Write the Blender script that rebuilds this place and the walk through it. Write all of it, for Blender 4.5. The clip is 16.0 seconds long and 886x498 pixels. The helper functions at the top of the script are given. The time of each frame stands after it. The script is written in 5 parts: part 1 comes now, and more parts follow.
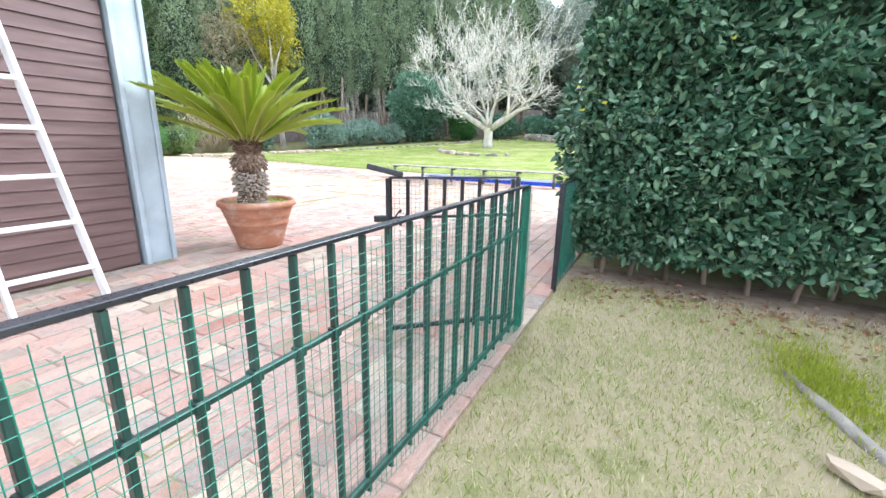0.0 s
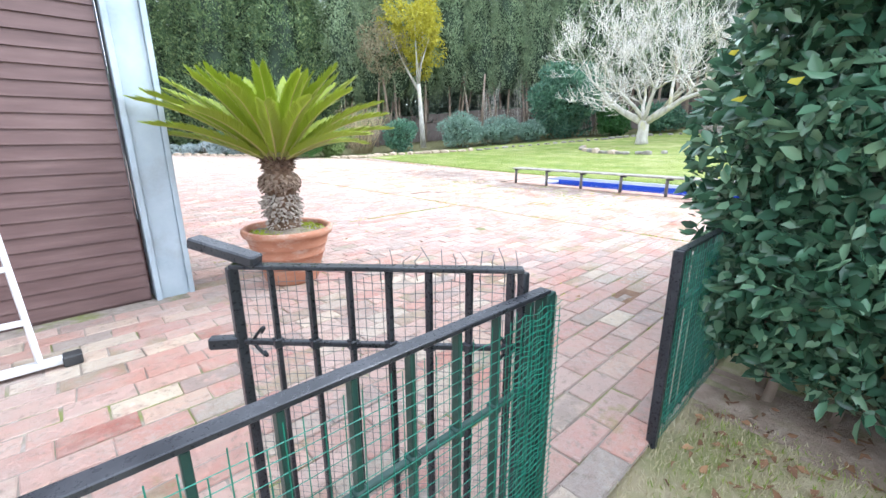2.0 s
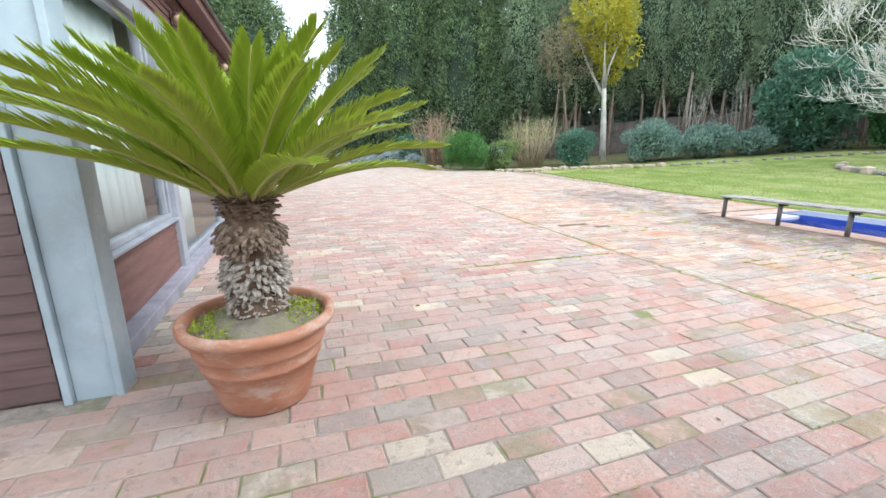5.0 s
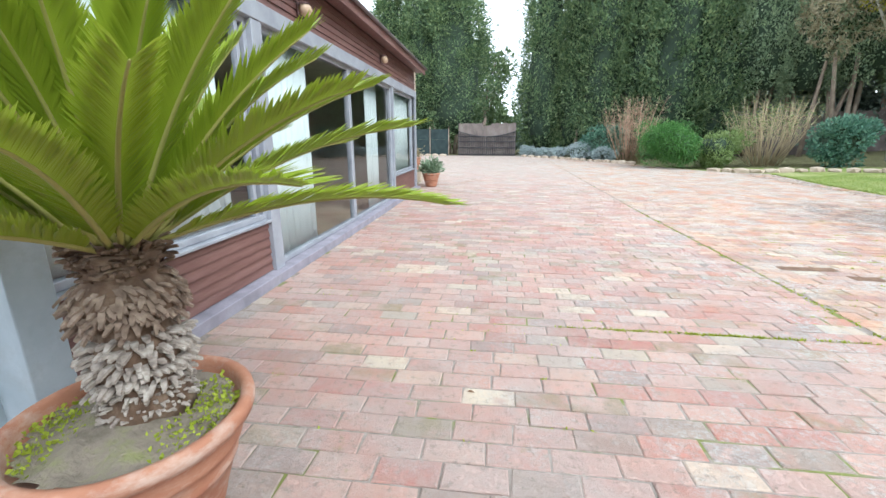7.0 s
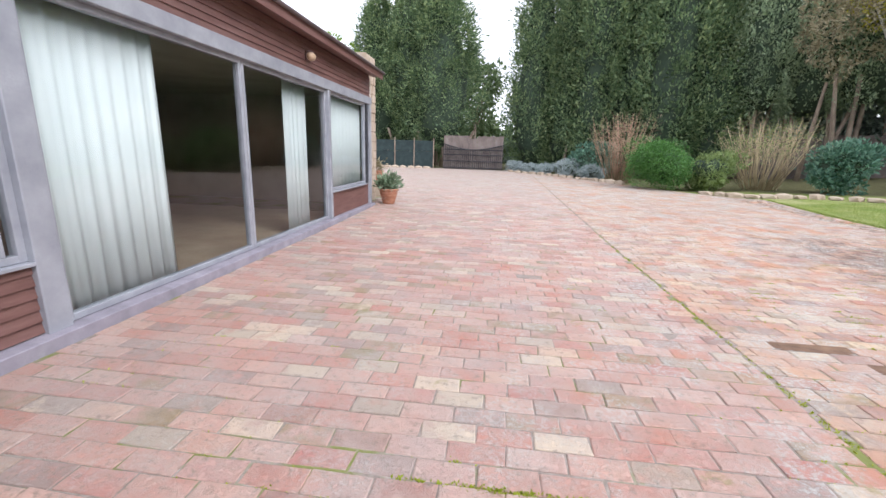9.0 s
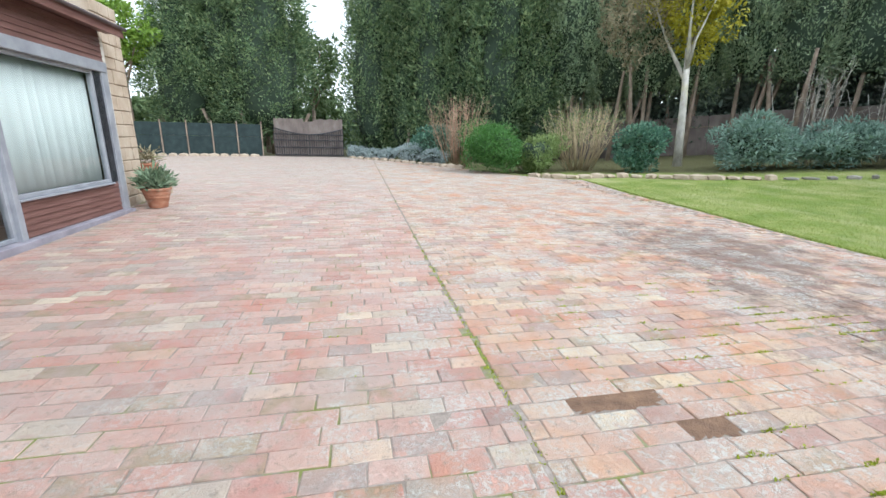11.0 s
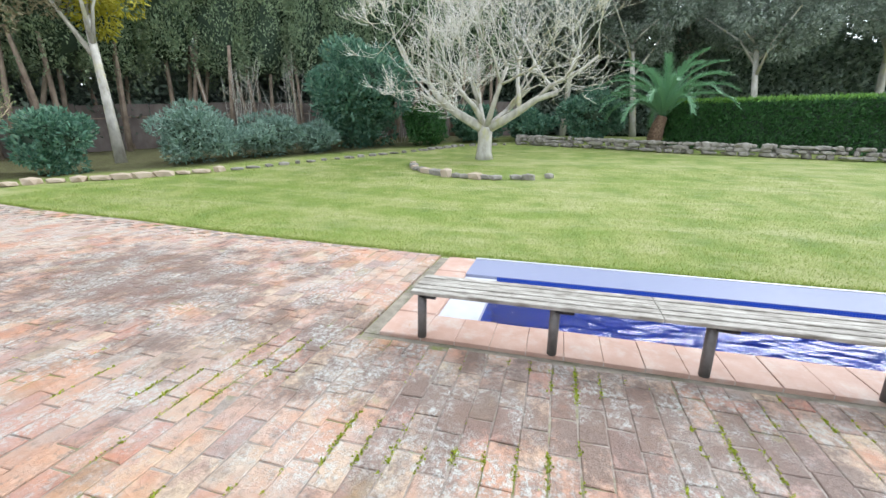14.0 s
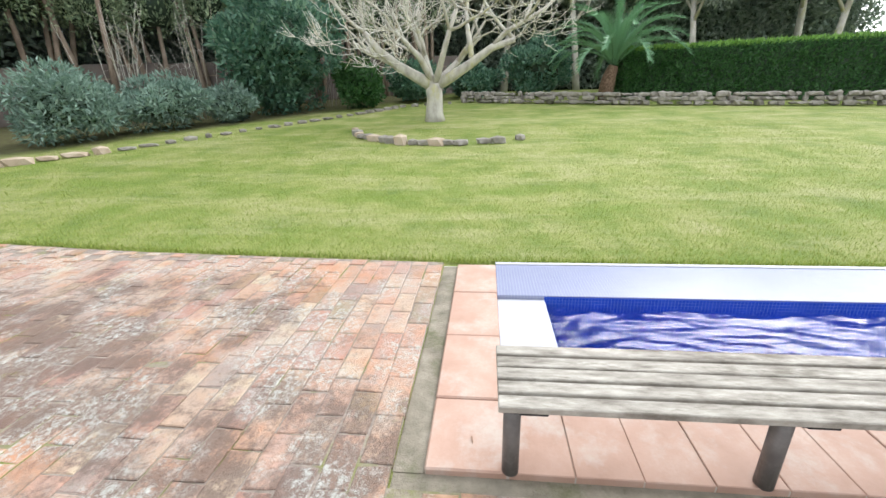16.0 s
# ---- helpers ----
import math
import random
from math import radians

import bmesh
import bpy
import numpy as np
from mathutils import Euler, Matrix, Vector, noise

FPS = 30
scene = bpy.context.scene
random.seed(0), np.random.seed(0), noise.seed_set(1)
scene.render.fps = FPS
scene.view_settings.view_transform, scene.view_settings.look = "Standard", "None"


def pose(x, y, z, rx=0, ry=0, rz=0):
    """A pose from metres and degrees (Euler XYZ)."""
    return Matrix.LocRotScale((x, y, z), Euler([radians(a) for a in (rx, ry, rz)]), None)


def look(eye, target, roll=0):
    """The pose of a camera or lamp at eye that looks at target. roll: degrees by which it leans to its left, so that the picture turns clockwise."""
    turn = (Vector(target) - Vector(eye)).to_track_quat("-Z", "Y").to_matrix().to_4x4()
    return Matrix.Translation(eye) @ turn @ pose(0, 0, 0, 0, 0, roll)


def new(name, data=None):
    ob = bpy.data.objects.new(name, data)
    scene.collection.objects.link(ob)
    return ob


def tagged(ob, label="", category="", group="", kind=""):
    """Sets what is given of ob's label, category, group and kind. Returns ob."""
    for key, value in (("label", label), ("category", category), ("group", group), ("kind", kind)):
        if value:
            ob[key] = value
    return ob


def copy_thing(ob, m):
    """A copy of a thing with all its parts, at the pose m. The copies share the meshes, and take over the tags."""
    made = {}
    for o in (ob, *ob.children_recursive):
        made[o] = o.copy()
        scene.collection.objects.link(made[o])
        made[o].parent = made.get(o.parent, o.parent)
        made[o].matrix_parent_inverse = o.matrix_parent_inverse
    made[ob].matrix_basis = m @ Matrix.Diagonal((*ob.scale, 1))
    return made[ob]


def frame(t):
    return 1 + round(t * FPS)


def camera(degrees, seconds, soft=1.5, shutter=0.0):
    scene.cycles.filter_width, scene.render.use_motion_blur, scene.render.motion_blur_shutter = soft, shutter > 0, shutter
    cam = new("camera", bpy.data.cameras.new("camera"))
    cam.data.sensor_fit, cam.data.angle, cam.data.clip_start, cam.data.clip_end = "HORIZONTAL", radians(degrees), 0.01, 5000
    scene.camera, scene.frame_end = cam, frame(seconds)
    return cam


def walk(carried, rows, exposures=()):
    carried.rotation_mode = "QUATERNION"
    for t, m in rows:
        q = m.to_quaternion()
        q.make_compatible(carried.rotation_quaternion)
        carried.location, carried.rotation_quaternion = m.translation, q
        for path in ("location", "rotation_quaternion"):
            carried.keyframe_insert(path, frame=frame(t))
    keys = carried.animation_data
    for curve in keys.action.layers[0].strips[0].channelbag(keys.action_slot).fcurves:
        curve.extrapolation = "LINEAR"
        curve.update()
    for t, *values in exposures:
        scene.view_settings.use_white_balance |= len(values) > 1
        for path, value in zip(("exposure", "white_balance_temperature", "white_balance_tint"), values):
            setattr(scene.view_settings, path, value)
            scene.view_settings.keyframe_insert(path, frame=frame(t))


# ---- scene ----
cam = camera(93.7, 16.0)
PATH = [
    (0, (0.294, 0.568, 1.163), (2.025, 1.435, 0.661), 1.3),
    (0.5, (0.731, 0.548, 1.234), (2.392, 1.555, 0.756), 0.5),
    (1, (1.126, 0.579, 1.26), (2.697, 1.726, 0.798), 0.2),
    (1.5, (1.531, 0.617, 1.29), (3.032, 1.856, 0.827), -0.1),
    (2, (1.898, 0.698, 1.299), (3.215, 2.108, 0.773), -0.3),
    (2.5, (2.258, 0.835, 1.317), (3.525, 2.302, 0.825), 1.7),
    (3, (2.576, 0.954, 1.3), (3.597, 2.561, 0.688), 1.3),
    (3.5, (2.869, 1.213, 1.306), (3.751, 2.929, 0.778), -1.0),
    (6, (4.204, 2.607, 1.42), (4.504, 4.52, 0.918), 1.1),
    (6.5, (4.462, 2.876, 1.446), (4.504, 4.791, 0.872), 1.1),
    (7, (4.677, 3.259, 1.448), (4.438, 5.177, 0.931), -0.0),
    (7.5, (4.921, 3.576, 1.478), (4.416, 5.454, 1.01), -2.6),
    (8, (5.107, 3.897, 1.506), (4.459, 5.753, 1.136), -0.7),
    (8.5, (5.341, 4.317, 1.496), (4.908, 6.222, 1.064), 0.9),
    (11, (6.741, 6.312, 1.539), (7.133, 8.204, 1.02), 1.3),
    (11.5, (7.123, 6.533, 1.512), (8.081, 8.204, 0.973), 4.7),
    (12, (7.488, 6.606, 1.504), (9.162, 7.571, 0.99), 5.1),
    (12.5, (7.764, 6.632, 1.483), (9.608, 7.172, 0.93), 6.0),
    (13, (8.026, 6.722, 1.495), (9.9, 7.183, 0.969), 5.9),
    (13.5, (8.315, 6.896, 1.53), (10.218, 7.23, 1.015), 3.6),
    (14, (8.676, 7.043, 1.526), (10.543, 7.549, 1.016), 0.8),
    (14.5, (9.014, 7.292, 1.515), (10.884, 7.749, 0.971), 1.0),
    (15, (9.411, 7.584, 1.482), (11.26, 8.073, 0.897), 0.1),
    (15.5, (9.828, 7.86, 1.473), (11.646, 8.344, 0.795), 0.0),
    (16, (10.212, 8.108, 1.483), (12.084, 8.305, 0.807), -1.5),
]
walk(cam, [(t, look(eye, target, roll)) for t, eye, target, roll in PATH], exposures=[(0, 1.88, 5700, 10), (2.0, 1.80, 5550, 10), (3.5, 1.48, 5700, 8), (6.0, 1.34, 5700, 5), (7.2, 1.28, 5650, 5), (8.0, 1.12, 5750, 14), (8.5, 1.04, 5950, 16), (11, 1.06, 5750, 6), (12, 1.16, 5500, 0), (13.1, 1.18, 5500, 0), (13.6, 1.18, 5750, 8), (14.5, 1.22, 5900, 8), (16, 1.20, 6250, 9)])

# ---- light: bright overcast sky, broad weak sun ----
world = bpy.data.worlds.new("overcast_sky")
scene.world = world
world.use_nodes = True
wn, wl = world.node_tree.nodes, world.node_tree.links
SUN_ELEV, SUN_AZ = radians(42), radians(125)
sky = wn.new("ShaderNodeTexSky")
sky.sky_type = "NISHITA"
sky.sun_disc = False
sky.sun_elevation, sky.sun_rotation = SUN_ELEV, SUN_AZ
sky.dust_density = 2.0
cloud = wn.new("ShaderNodeTexNoise")
cloud.inputs["Scale"].default_value = 2.2
cloud.inputs["Detail"].default_value = 5
cmap = wn.new("ShaderNodeMapRange")
cmap.inputs["From Min"].default_value, cmap.inputs["From Max"].default_value = 0.3, 0.7
cmap.inputs["To Min"].default_value, cmap.inputs["To Max"].default_value = 7.0, 9.5
wl.new(cloud.outputs["Fac"], cmap.inputs["Value"])
whiten = wn.new("ShaderNodeMix")
whiten.data_type = "RGBA"
whiten.inputs["Factor"].default_value = 0.82
wl.new(sky.outputs["Color"], whiten.inputs["A"])
wl.new(cmap.outputs["Result"], whiten.inputs["B"])
wl.new(whiten.outputs["Result"], wn["Background"].inputs["Color"])
wn["Background"].inputs["Strength"].default_value = 0.12
sun = new("sun", bpy.data.lights.new("sun", "SUN"))
sun.data.energy, sun.data.angle, sun.data.color = 1.5, radians(35), (1.0, 0.98, 0.95)
SUN_RUN = 30 / math.tan(SUN_ELEV)
sun.matrix_world = look((0, 0, 30), (-SUN_RUN * math.sin(SUN_AZ), -SUN_RUN * math.cos(SUN_AZ), 0))

rng = np.random.default_rng(7)


# ---- materials ----
def material(name):
    m = bpy.data.materials.new(name)
    m.use_nodes = True
    return m, m.node_tree.nodes, m.node_tree.links, m.node_tree.nodes["Principled BSDF"]


def noise_node(n, l, vec, scale, detail=4, rough=0.55):
    t = n.new("ShaderNodeTexNoise")
    t.inputs["Scale"].default_value, t.inputs["Detail"].default_value, t.inputs["Roughness"].default_value = scale, detail, rough
    l.new(vec, t.inputs["Vector"])
    return t.outputs["Fac"]


def ramp_node(n, l, fac, stops, kind="LINEAR"):
    r = n.new("ShaderNodeValToRGB")
    r.color_ramp.interpolation = kind
    e = r.color_ramp.elements
    while len(e) < len(stops):
        e.new(0.5)
    for k, (p, c) in zip(e, stops):
        k.position, k.color = p, (*c, 1) if len(c) == 3 else c
    l.new(fac, r.inputs["Fac"])
    return r.outputs["Color"]


def mix_node(n, l, fac, a, b, blend="MIX"):
    m = n.new("ShaderNodeMix")
    m.data_type, m.blend_type = "RGBA", blend
    for key, v in (("Factor", fac), ("A", a), ("B", b)):
        if isinstance(v, (int, float)):
            m.inputs[key].default_value = v
        elif isinstance(v, tuple):
            m.inputs[key].default_value = (*v, 1)
        else:
            l.new(v, m.inputs[key])
    return m.outputs["Result"]


def map_node(n, l, v, a, b, c=0.0, d=1.0):
    m = n.new("ShaderNodeMapRange")
    for k, x in (("From Min", a), ("From Max", b), ("To Min", c), ("To Max", d)):
        m.inputs[k].default_value = x
    l.new(v, m.inputs["Value"])
    return m.outputs["Result"]


def bump_node(n, l, bsdf, height, strength, dist):
    b = n.new("ShaderNodeBump")
    b.inputs["Strength"].default_value, b.inputs["Distance"].default_value = strength, dist
    l.new(height, b.inputs["Height"])
    l.new(b.outputs["Normal"], bsdf.inputs["Normal"])


def surface(name, dark, mid, light, scale=6.0, fine=60.0, rough=0.7, metal=0.0, bump=0.3, dist=0.004, stain=None, stretch=(1, 1, 1)):
    """A weathered surface: colour varies at two scales, with fine relief."""
    m, n, l, b = material(name)
    co = n.new("ShaderNodeNewGeometry").outputs["Position"]
    mp = n.new("ShaderNodeMapping")
    mp.inputs["Scale"].default_value = stretch
    l.new(co, mp.inputs["Vector"])
    v = mp.outputs["Vector"]
    big, small = noise_node(n, l, v, scale), noise_node(n, l, v, fine, 6, 0.65)
    col = ramp_node(n, l, big, [(0.3, dark), (0.5, mid), (0.72, light)])
    col = mix_node(n, l, map_node(n, l, small, 0.35, 0.7, 0, 0.55), col, mid)
    if stain:
        col = mix_node(n, l, map_node(n, l, noise_node(n, l, v, scale * 0.6, 6, 0.7), 0.52, 0.68, 0, 0.8), col, stain)
    l.new(col, b.inputs["Base Color"])
    l.new(map_node(n, l, small, 0.3, 0.7, rough - 0.12, min(1, rough + 0.12)), b.inputs["Roughness"])
    b.inputs["Metallic"].default_value = metal
    if bump:
        bump_node(n, l, b, small, bump, dist)
    return m


def leaf_material(name, dark, mid, light, rough=0.5, patch=0.6, trans=0.25):
    """Leaves: every leaf its own shade, with broad patches over the whole crown."""
    m, n, l, b = material(name)
    geo = n.new("ShaderNodeNewGeometry")
    shade = ramp_node(n, l, geo.outputs["Random Per Island"], [(0.0, dark), (0.55, mid), (1.0, light)])
    broad = noise_node(n, l, geo.outputs["Position"], patch, 3)
    col = mix_node(n, l, map_node(n, l, broad, 0.3, 0.7, 0, 0.55), shade, mid)
    l.new(col, b.inputs["Base Color"])
    b.inputs["Roughness"].default_value = rough
    tr = n.new("ShaderNodeBsdfTranslucent")
    l.new(col, tr.inputs["Color"])
    mx = n.new("ShaderNodeMixShader")
    mx.inputs["Fac"].default_value = trans
    l.new(b.outputs["BSDF"], mx.inputs[1])
    l.new(tr.outputs["BSDF"], mx.inputs[2])
    l.new(mx.outputs["Shader"], n["Material Output"].inputs["Surface"])
    return m


def math_node(n, l, op, a, b):
    m = n.new("ShaderNodeMath")
    m.operation = op
    for k, v in enumerate((a, b)):
        if isinstance(v, (int, float)):
            m.inputs[k].default_value = v
        else:
            l.new(v, m.inputs[k])
    return m.outputs[0]


def reach_node(n, l, pos, centre, r0, r1, stretch=(1, 1, 1)):
    """1 within r0 of a point of the plan, falling to 0 at r1."""
    mp = n.new("ShaderNodeVectorMath")
    mp.operation = "SUBTRACT"
    l.new(pos, mp.inputs[0])
    mp.inputs[1].default_value = centre
    sc = n.new("ShaderNodeVectorMath")
    sc.operation = "MULTIPLY"
    l.new(mp.outputs["Vector"], sc.inputs[0])
    sc.inputs[1].default_value = stretch
    ln = n.new("ShaderNodeVectorMath")
    ln.operation = "LENGTH"
    l.new(sc.outputs["Vector"], ln.inputs[0])
    return map_node(n, l, ln.outputs["Value"], r0, r1, 1, 0)


def brick_material(name, single):
    """Worn handmade paving brick: salmon, red, cream and taupe pieces, with lichen, moss and damp."""
    m, n, l, b = material(name)
    geo = n.new("ShaderNodeNewGeometry")
    pos = geo.outputs["Position"]
    rnd = n.new("ShaderNodeObjectInfo").outputs["Random"] if single else geo.outputs["Random Per Island"]
    hash_ = n.new("ShaderNodeTexWhiteNoise")
    hash_.noise_dimensions = "1D"
    l.new(rnd, hash_.inputs["W"])
    second = hash_.outputs["Value"]
    west = ramp_node(n, l, rnd, [(0.0, (0.40, 0.17, 0.125)), (0.14, (0.44, 0.23, 0.18)), (0.30, (0.49, 0.315, 0.25)), (0.44, (0.40, 0.19, 0.145)),
                                 (0.58, (0.48, 0.335, 0.28)), (0.72, (0.38, 0.15, 0.12)), (0.86, (0.58, 0.475, 0.35)), (0.95, (0.27, 0.215, 0.175)), (1.0, (0.33, 0.095, 0.065))])
    east = ramp_node(n, l, rnd, [(0.0, (0.44, 0.26, 0.18)), (0.16, (0.50, 0.335, 0.235)), (0.32, (0.40, 0.185, 0.13)), (0.48, (0.50, 0.37, 0.25)),
                                 (0.64, (0.45, 0.245, 0.165)), (0.76, (0.56, 0.45, 0.30)), (0.88, (0.31, 0.195, 0.165)), (1.0, (0.42, 0.155, 0.095))])
    sep = n.new("ShaderNodeSeparateXYZ")
    l.new(pos, sep.inputs["Vector"])
    # the bay on the pool side is more worn, yellower and blotched with lichen
    old = map_node(n, l, sep.outputs["X"], 7.58, 7.62)
    worn = map_node(n, l, sep.outputs["X"], 5.6, 9.0)
    col = mix_node(n, l, old, west, east)
    # clouded firing colour and dust inside each piece
    blot = noise_node(n, l, pos, 9.0, 7, 0.7)
    col = mix_node(n, l, map_node(n, l, blot, 0.42, 0.66, 0, 0.5), col, (0.45, 0.365, 0.295))
    col = mix_node(n, l, map_node(n, l, noise_node(n, l, pos, 4.5, 5, 0.65), 0.53, 0.66, 0, 0.5), col, (0.40, 0.20, 0.155))
    # single pieces stained olive or dark by algae
    olive = math_node(n, l, "MULTIPLY", map_node(n, l, second, 0.88, 0.90, 0, 0.75), map_node(n, l, noise_node(n, l, pos, 6.0, 5), 0.38, 0.55))
    col = mix_node(n, l, olive, col, (0.215, 0.175, 0.085))
    sooty = math_node(n, l, "MULTIPLY", map_node(n, l, second, 0.09, 0.08, 0, 0.65), map_node(n, l, blot, 0.35, 0.5))
    col = mix_node(n, l, sooty, col, (0.225, 0.19, 0.17))
    # greyed traffic film in broad drifts
    drift = map_node(n, l, noise_node(n, l, pos, 1.1, 7, 0.72), 0.42, 0.62, 0.0, 0.62)
    col = mix_node(n, l, drift, col, (0.37, 0.30, 0.265))
    # the bricks turn a greyer tan towards the far end of the yard
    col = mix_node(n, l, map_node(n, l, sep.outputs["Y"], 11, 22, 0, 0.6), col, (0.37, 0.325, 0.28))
    # orange wash across the east bay
    rust = math_node(n, l, "MULTIPLY", map_node(n, l, noise_node(n, l, pos, 1.5, 6, 0.7), 0.48, 0.62, 0, 0.6), worn)
    col = mix_node(n, l, rust, col, (0.48, 0.215, 0.105))
    # fine dark grime pits
    grime = map_node(n, l, noise_node(n, l, pos, 16.0, 8, 0.8), 0.54, 0.61, 0, 0.65)
    col = mix_node(n, l, grime, col, (0.20, 0.16, 0.125))
    # broad damp stains by the lawn edge and by the pool
    soak = math_node(n, l, "ADD", noise_node(n, l, pos, 1.9, 9, 0.82), math_node(n, l, "MULTIPLY", reach_node(n, l, pos, (12.0, 11.4, 0), 0.5, 2.8, (1.0, 0.75, 1)), 0.22))
    soak = math_node(n, l, "ADD", soak, math_node(n, l, "MULTIPLY", reach_node(n, l, pos, (10.9, 6.6, 0), 0.3, 2.6, (1.2, 0.7, 1)), 0.22))
    damp = math_node(n, l, "MULTIPLY", map_node(n, l, soak, 0.60, 0.70, 0, 0.85), map_node(n, l, sep.outputs["X"], 7.6, 10.5, 0.15, 1.0))
    col = mix_node(n, l, damp, col, (0.145, 0.100, 0.080))
    # pale lichen rosettes in clusters, thicker towards the pool
    colony = map_node(n, l, noise_node(n, l, pos, 2.0, 5, 0.65), 0.45, 0.58)
    crust = map_node(n, l, noise_node(n, l, pos, 24.0, 9, 0.85), 0.47, 0.56, 0, 0.85)
    lichen = math_node(n, l, "MULTIPLY", math_node(n, l, "MULTIPLY", colony, crust), map_node(n, l, sep.outputs["X"], 4.4, 8.4, 0.25, 1.0))
    col = mix_node(n, l, lichen, col, (0.47, 0.475, 0.44))
    moss = map_node(n, l, noise_node(n, l, pos, 2.3, 7, 0.75), 0.62, 0.69, 0, 0.6)
    col = mix_node(n, l, moss, col, (0.235, 0.215, 0.075))
    l.new(col, b.inputs["Base Color"])
    fine = noise_node(n, l, pos, 120.0, 5, 0.6)
    l.new(map_node(n, l, blot, 0.3, 0.7, 0.45, 0.85), b.inputs["Roughness"])
    bump_node(n, l, b, math_node(n, l, "ADD", math_node(n, l, "ADD", fine, blot), crust), 0.6, 0.006)
    return m


def mortar_material():
    m, n, l, b = material("sandy_joint")
    pos = n.new("ShaderNodeNewGeometry").outputs["Position"]
    col = ramp_node(n, l, noise_node(n, l, pos, 14, 6, 0.7), [(0.3, (0.17, 0.14, 0.115)), (0.55, (0.28, 0.235, 0.20)), (0.7, (0.36, 0.32, 0.285))])
    green = map_node(n, l, noise_node(n, l, pos, 1.5, 6, 0.7), 0.52, 0.62)
    col = mix_node(n, l, green, col, (0.16, 0.175, 0.045))
    l.new(col, b.inputs["Base Color"])
    b.inputs["Roughness"].default_value = 0.95
    bump_node(n, l, b, noise_node(n, l, pos, 90, 4), 0.8, 0.01)
    return m


def grass_ground_material():
    m, n, l, b = material("lawn_turf")
    pos = n.new("ShaderNodeNewGeometry").outputs["Position"]
    sep = n.new("ShaderNodeSeparateXYZ")
    l.new(pos, sep.inputs["Vector"])
    col = ramp_node(n, l, noise_node(n, l, pos, 1.1, 7, 0.68), [(0.3, (0.12, 0.19, 0.025)), (0.44, (0.19, 0.25, 0.045)), (0.55, (0.28, 0.31, 0.085)), (0.70, (0.38, 0.37, 0.17))])
    mow = n.new("ShaderNodeMapping")
    mow.inputs["Scale"].default_value = (1.0, 0.22, 1)
    mow.inputs["Rotation"].default_value = (0, 0, 0.12)
    l.new(pos, mow.inputs["Vector"])
    streak = noise_node(n, l, mow.outputs["Vector"], 1.6, 6, 0.68)
    col = mix_node(n, l, map_node(n, l, streak, 0.50, 0.66, 0, 0.75), col, (0.40, 0.385, 0.19))
    col = mix_node(n, l, map_node(n, l, streak, 0.46, 0.34, 0, 0.7), col, (0.15, 0.235, 0.02))
    col = mix_node(n, l, map_node(n, l, noise_node(n, l, pos, 30, 6, 0.7), 0.35, 0.7, 0, 0.4), col, (0.14, 0.185, 0.03))
    # the trodden front lawn is mostly straw
    front = n.new("ShaderNodeMath")
    front.operation = "MULTIPLY"
    l.new(map_node(n, l, sep.outputs["X"], 4.6, 5.4, 1, 0), front.inputs[0])
    l.new(map_node(n, l, noise_node(n, l, pos, 2.6, 7, 0.72), 0.34, 0.54, 0.25, 1.0), front.inputs[1])
    col = mix_node(n, l, front.outputs[0], col, (0.47, 0.405, 0.26))
    # the planted beds past the lawn are bare dark soil and leaf litter
    add = n.new("ShaderNodeMath")
    add.operation = "MULTIPLY_ADD"
    l.new(sep.outputs["X"], add.inputs[0])
    add.inputs[1].default_value = 0.66
    l.new(sep.outputs["Y"], add.inputs[2])
    bed = map_node(n, l, add.outputs[0], 32.2, 33.4)
    soil = ramp_node(n, l, noise_node(n, l, pos, 5, 7, 0.7), [(0.3, (0.09, 0.075, 0.04)), (0.5, (0.13, 0.125, 0.05)), (0.7, (0.19, 0.20, 0.07))])
    col = mix_node(n, l, bed, col, soil)
    l.new(col, b.inputs["Base Color"])
    b.inputs["Roughness"].default_value = 0.9
    bump_node(n, l, b, noise_node(n, l, pos, 55, 6, 0.7), 1.0, 0.03)
    return m


BRICK_ONE, BRICK_ALL, MORTAR, TURF = brick_material("paving_brick", True), brick_material("paving_brick_far", False), mortar_material(), grass_ground_material()
CLAD = surface("stained_wood_cladding", (0.075, 0.040, 0.036), (0.115, 0.066, 0.060), (0.16, 0.10, 0.09), 5, 80, 0.55, bump=0.35, dist=0.003, stretch=(0.35, 0.35, 3))
CLAD_RED = surface("reddish_wood_cladding", (0.10, 0.046, 0.038), (0.15, 0.074, 0.062), (0.20, 0.11, 0.095), 5, 80, 0.5, bump=0.35, dist=0.003, stretch=(0.35, 0.35, 3))
STEEL = surface("pale_blue_grey_painted_steel", (0.26, 0.32, 0.36), (0.36, 0.42, 0.46), (0.44, 0.50, 0.53), 3, 40, 0.5, bump=0.1, stain=(0.30, 0.33, 0.34))
FRAME = surface("grey_aluminium_frame", (0.24, 0.25, 0.28), (0.31, 0.32, 0.35), (0.38, 0.39, 0.42), 4, 70, 0.45, 0.15, 0.1)
PLINTH = surface("grey_concrete_plinth", (0.18, 0.165, 0.19), (0.25, 0.23, 0.265), (0.33, 0.31, 0.345), 5, 70, 0.85, bump=0.4)
ROOFM = surface("dark_roof_sheet", (0.06, 0.045, 0.045), (0.10, 0.07, 0.07), (0.15, 0.11, 0.11), 3, 50, 0.6)
IRON = surface("black_painted_iron", (0.012, 0.013, 0.016), (0.024, 0.026, 0.032), (0.06, 0.062, 0.07), 8, 90, 0.32, 0.2, 0.15, 0.001)
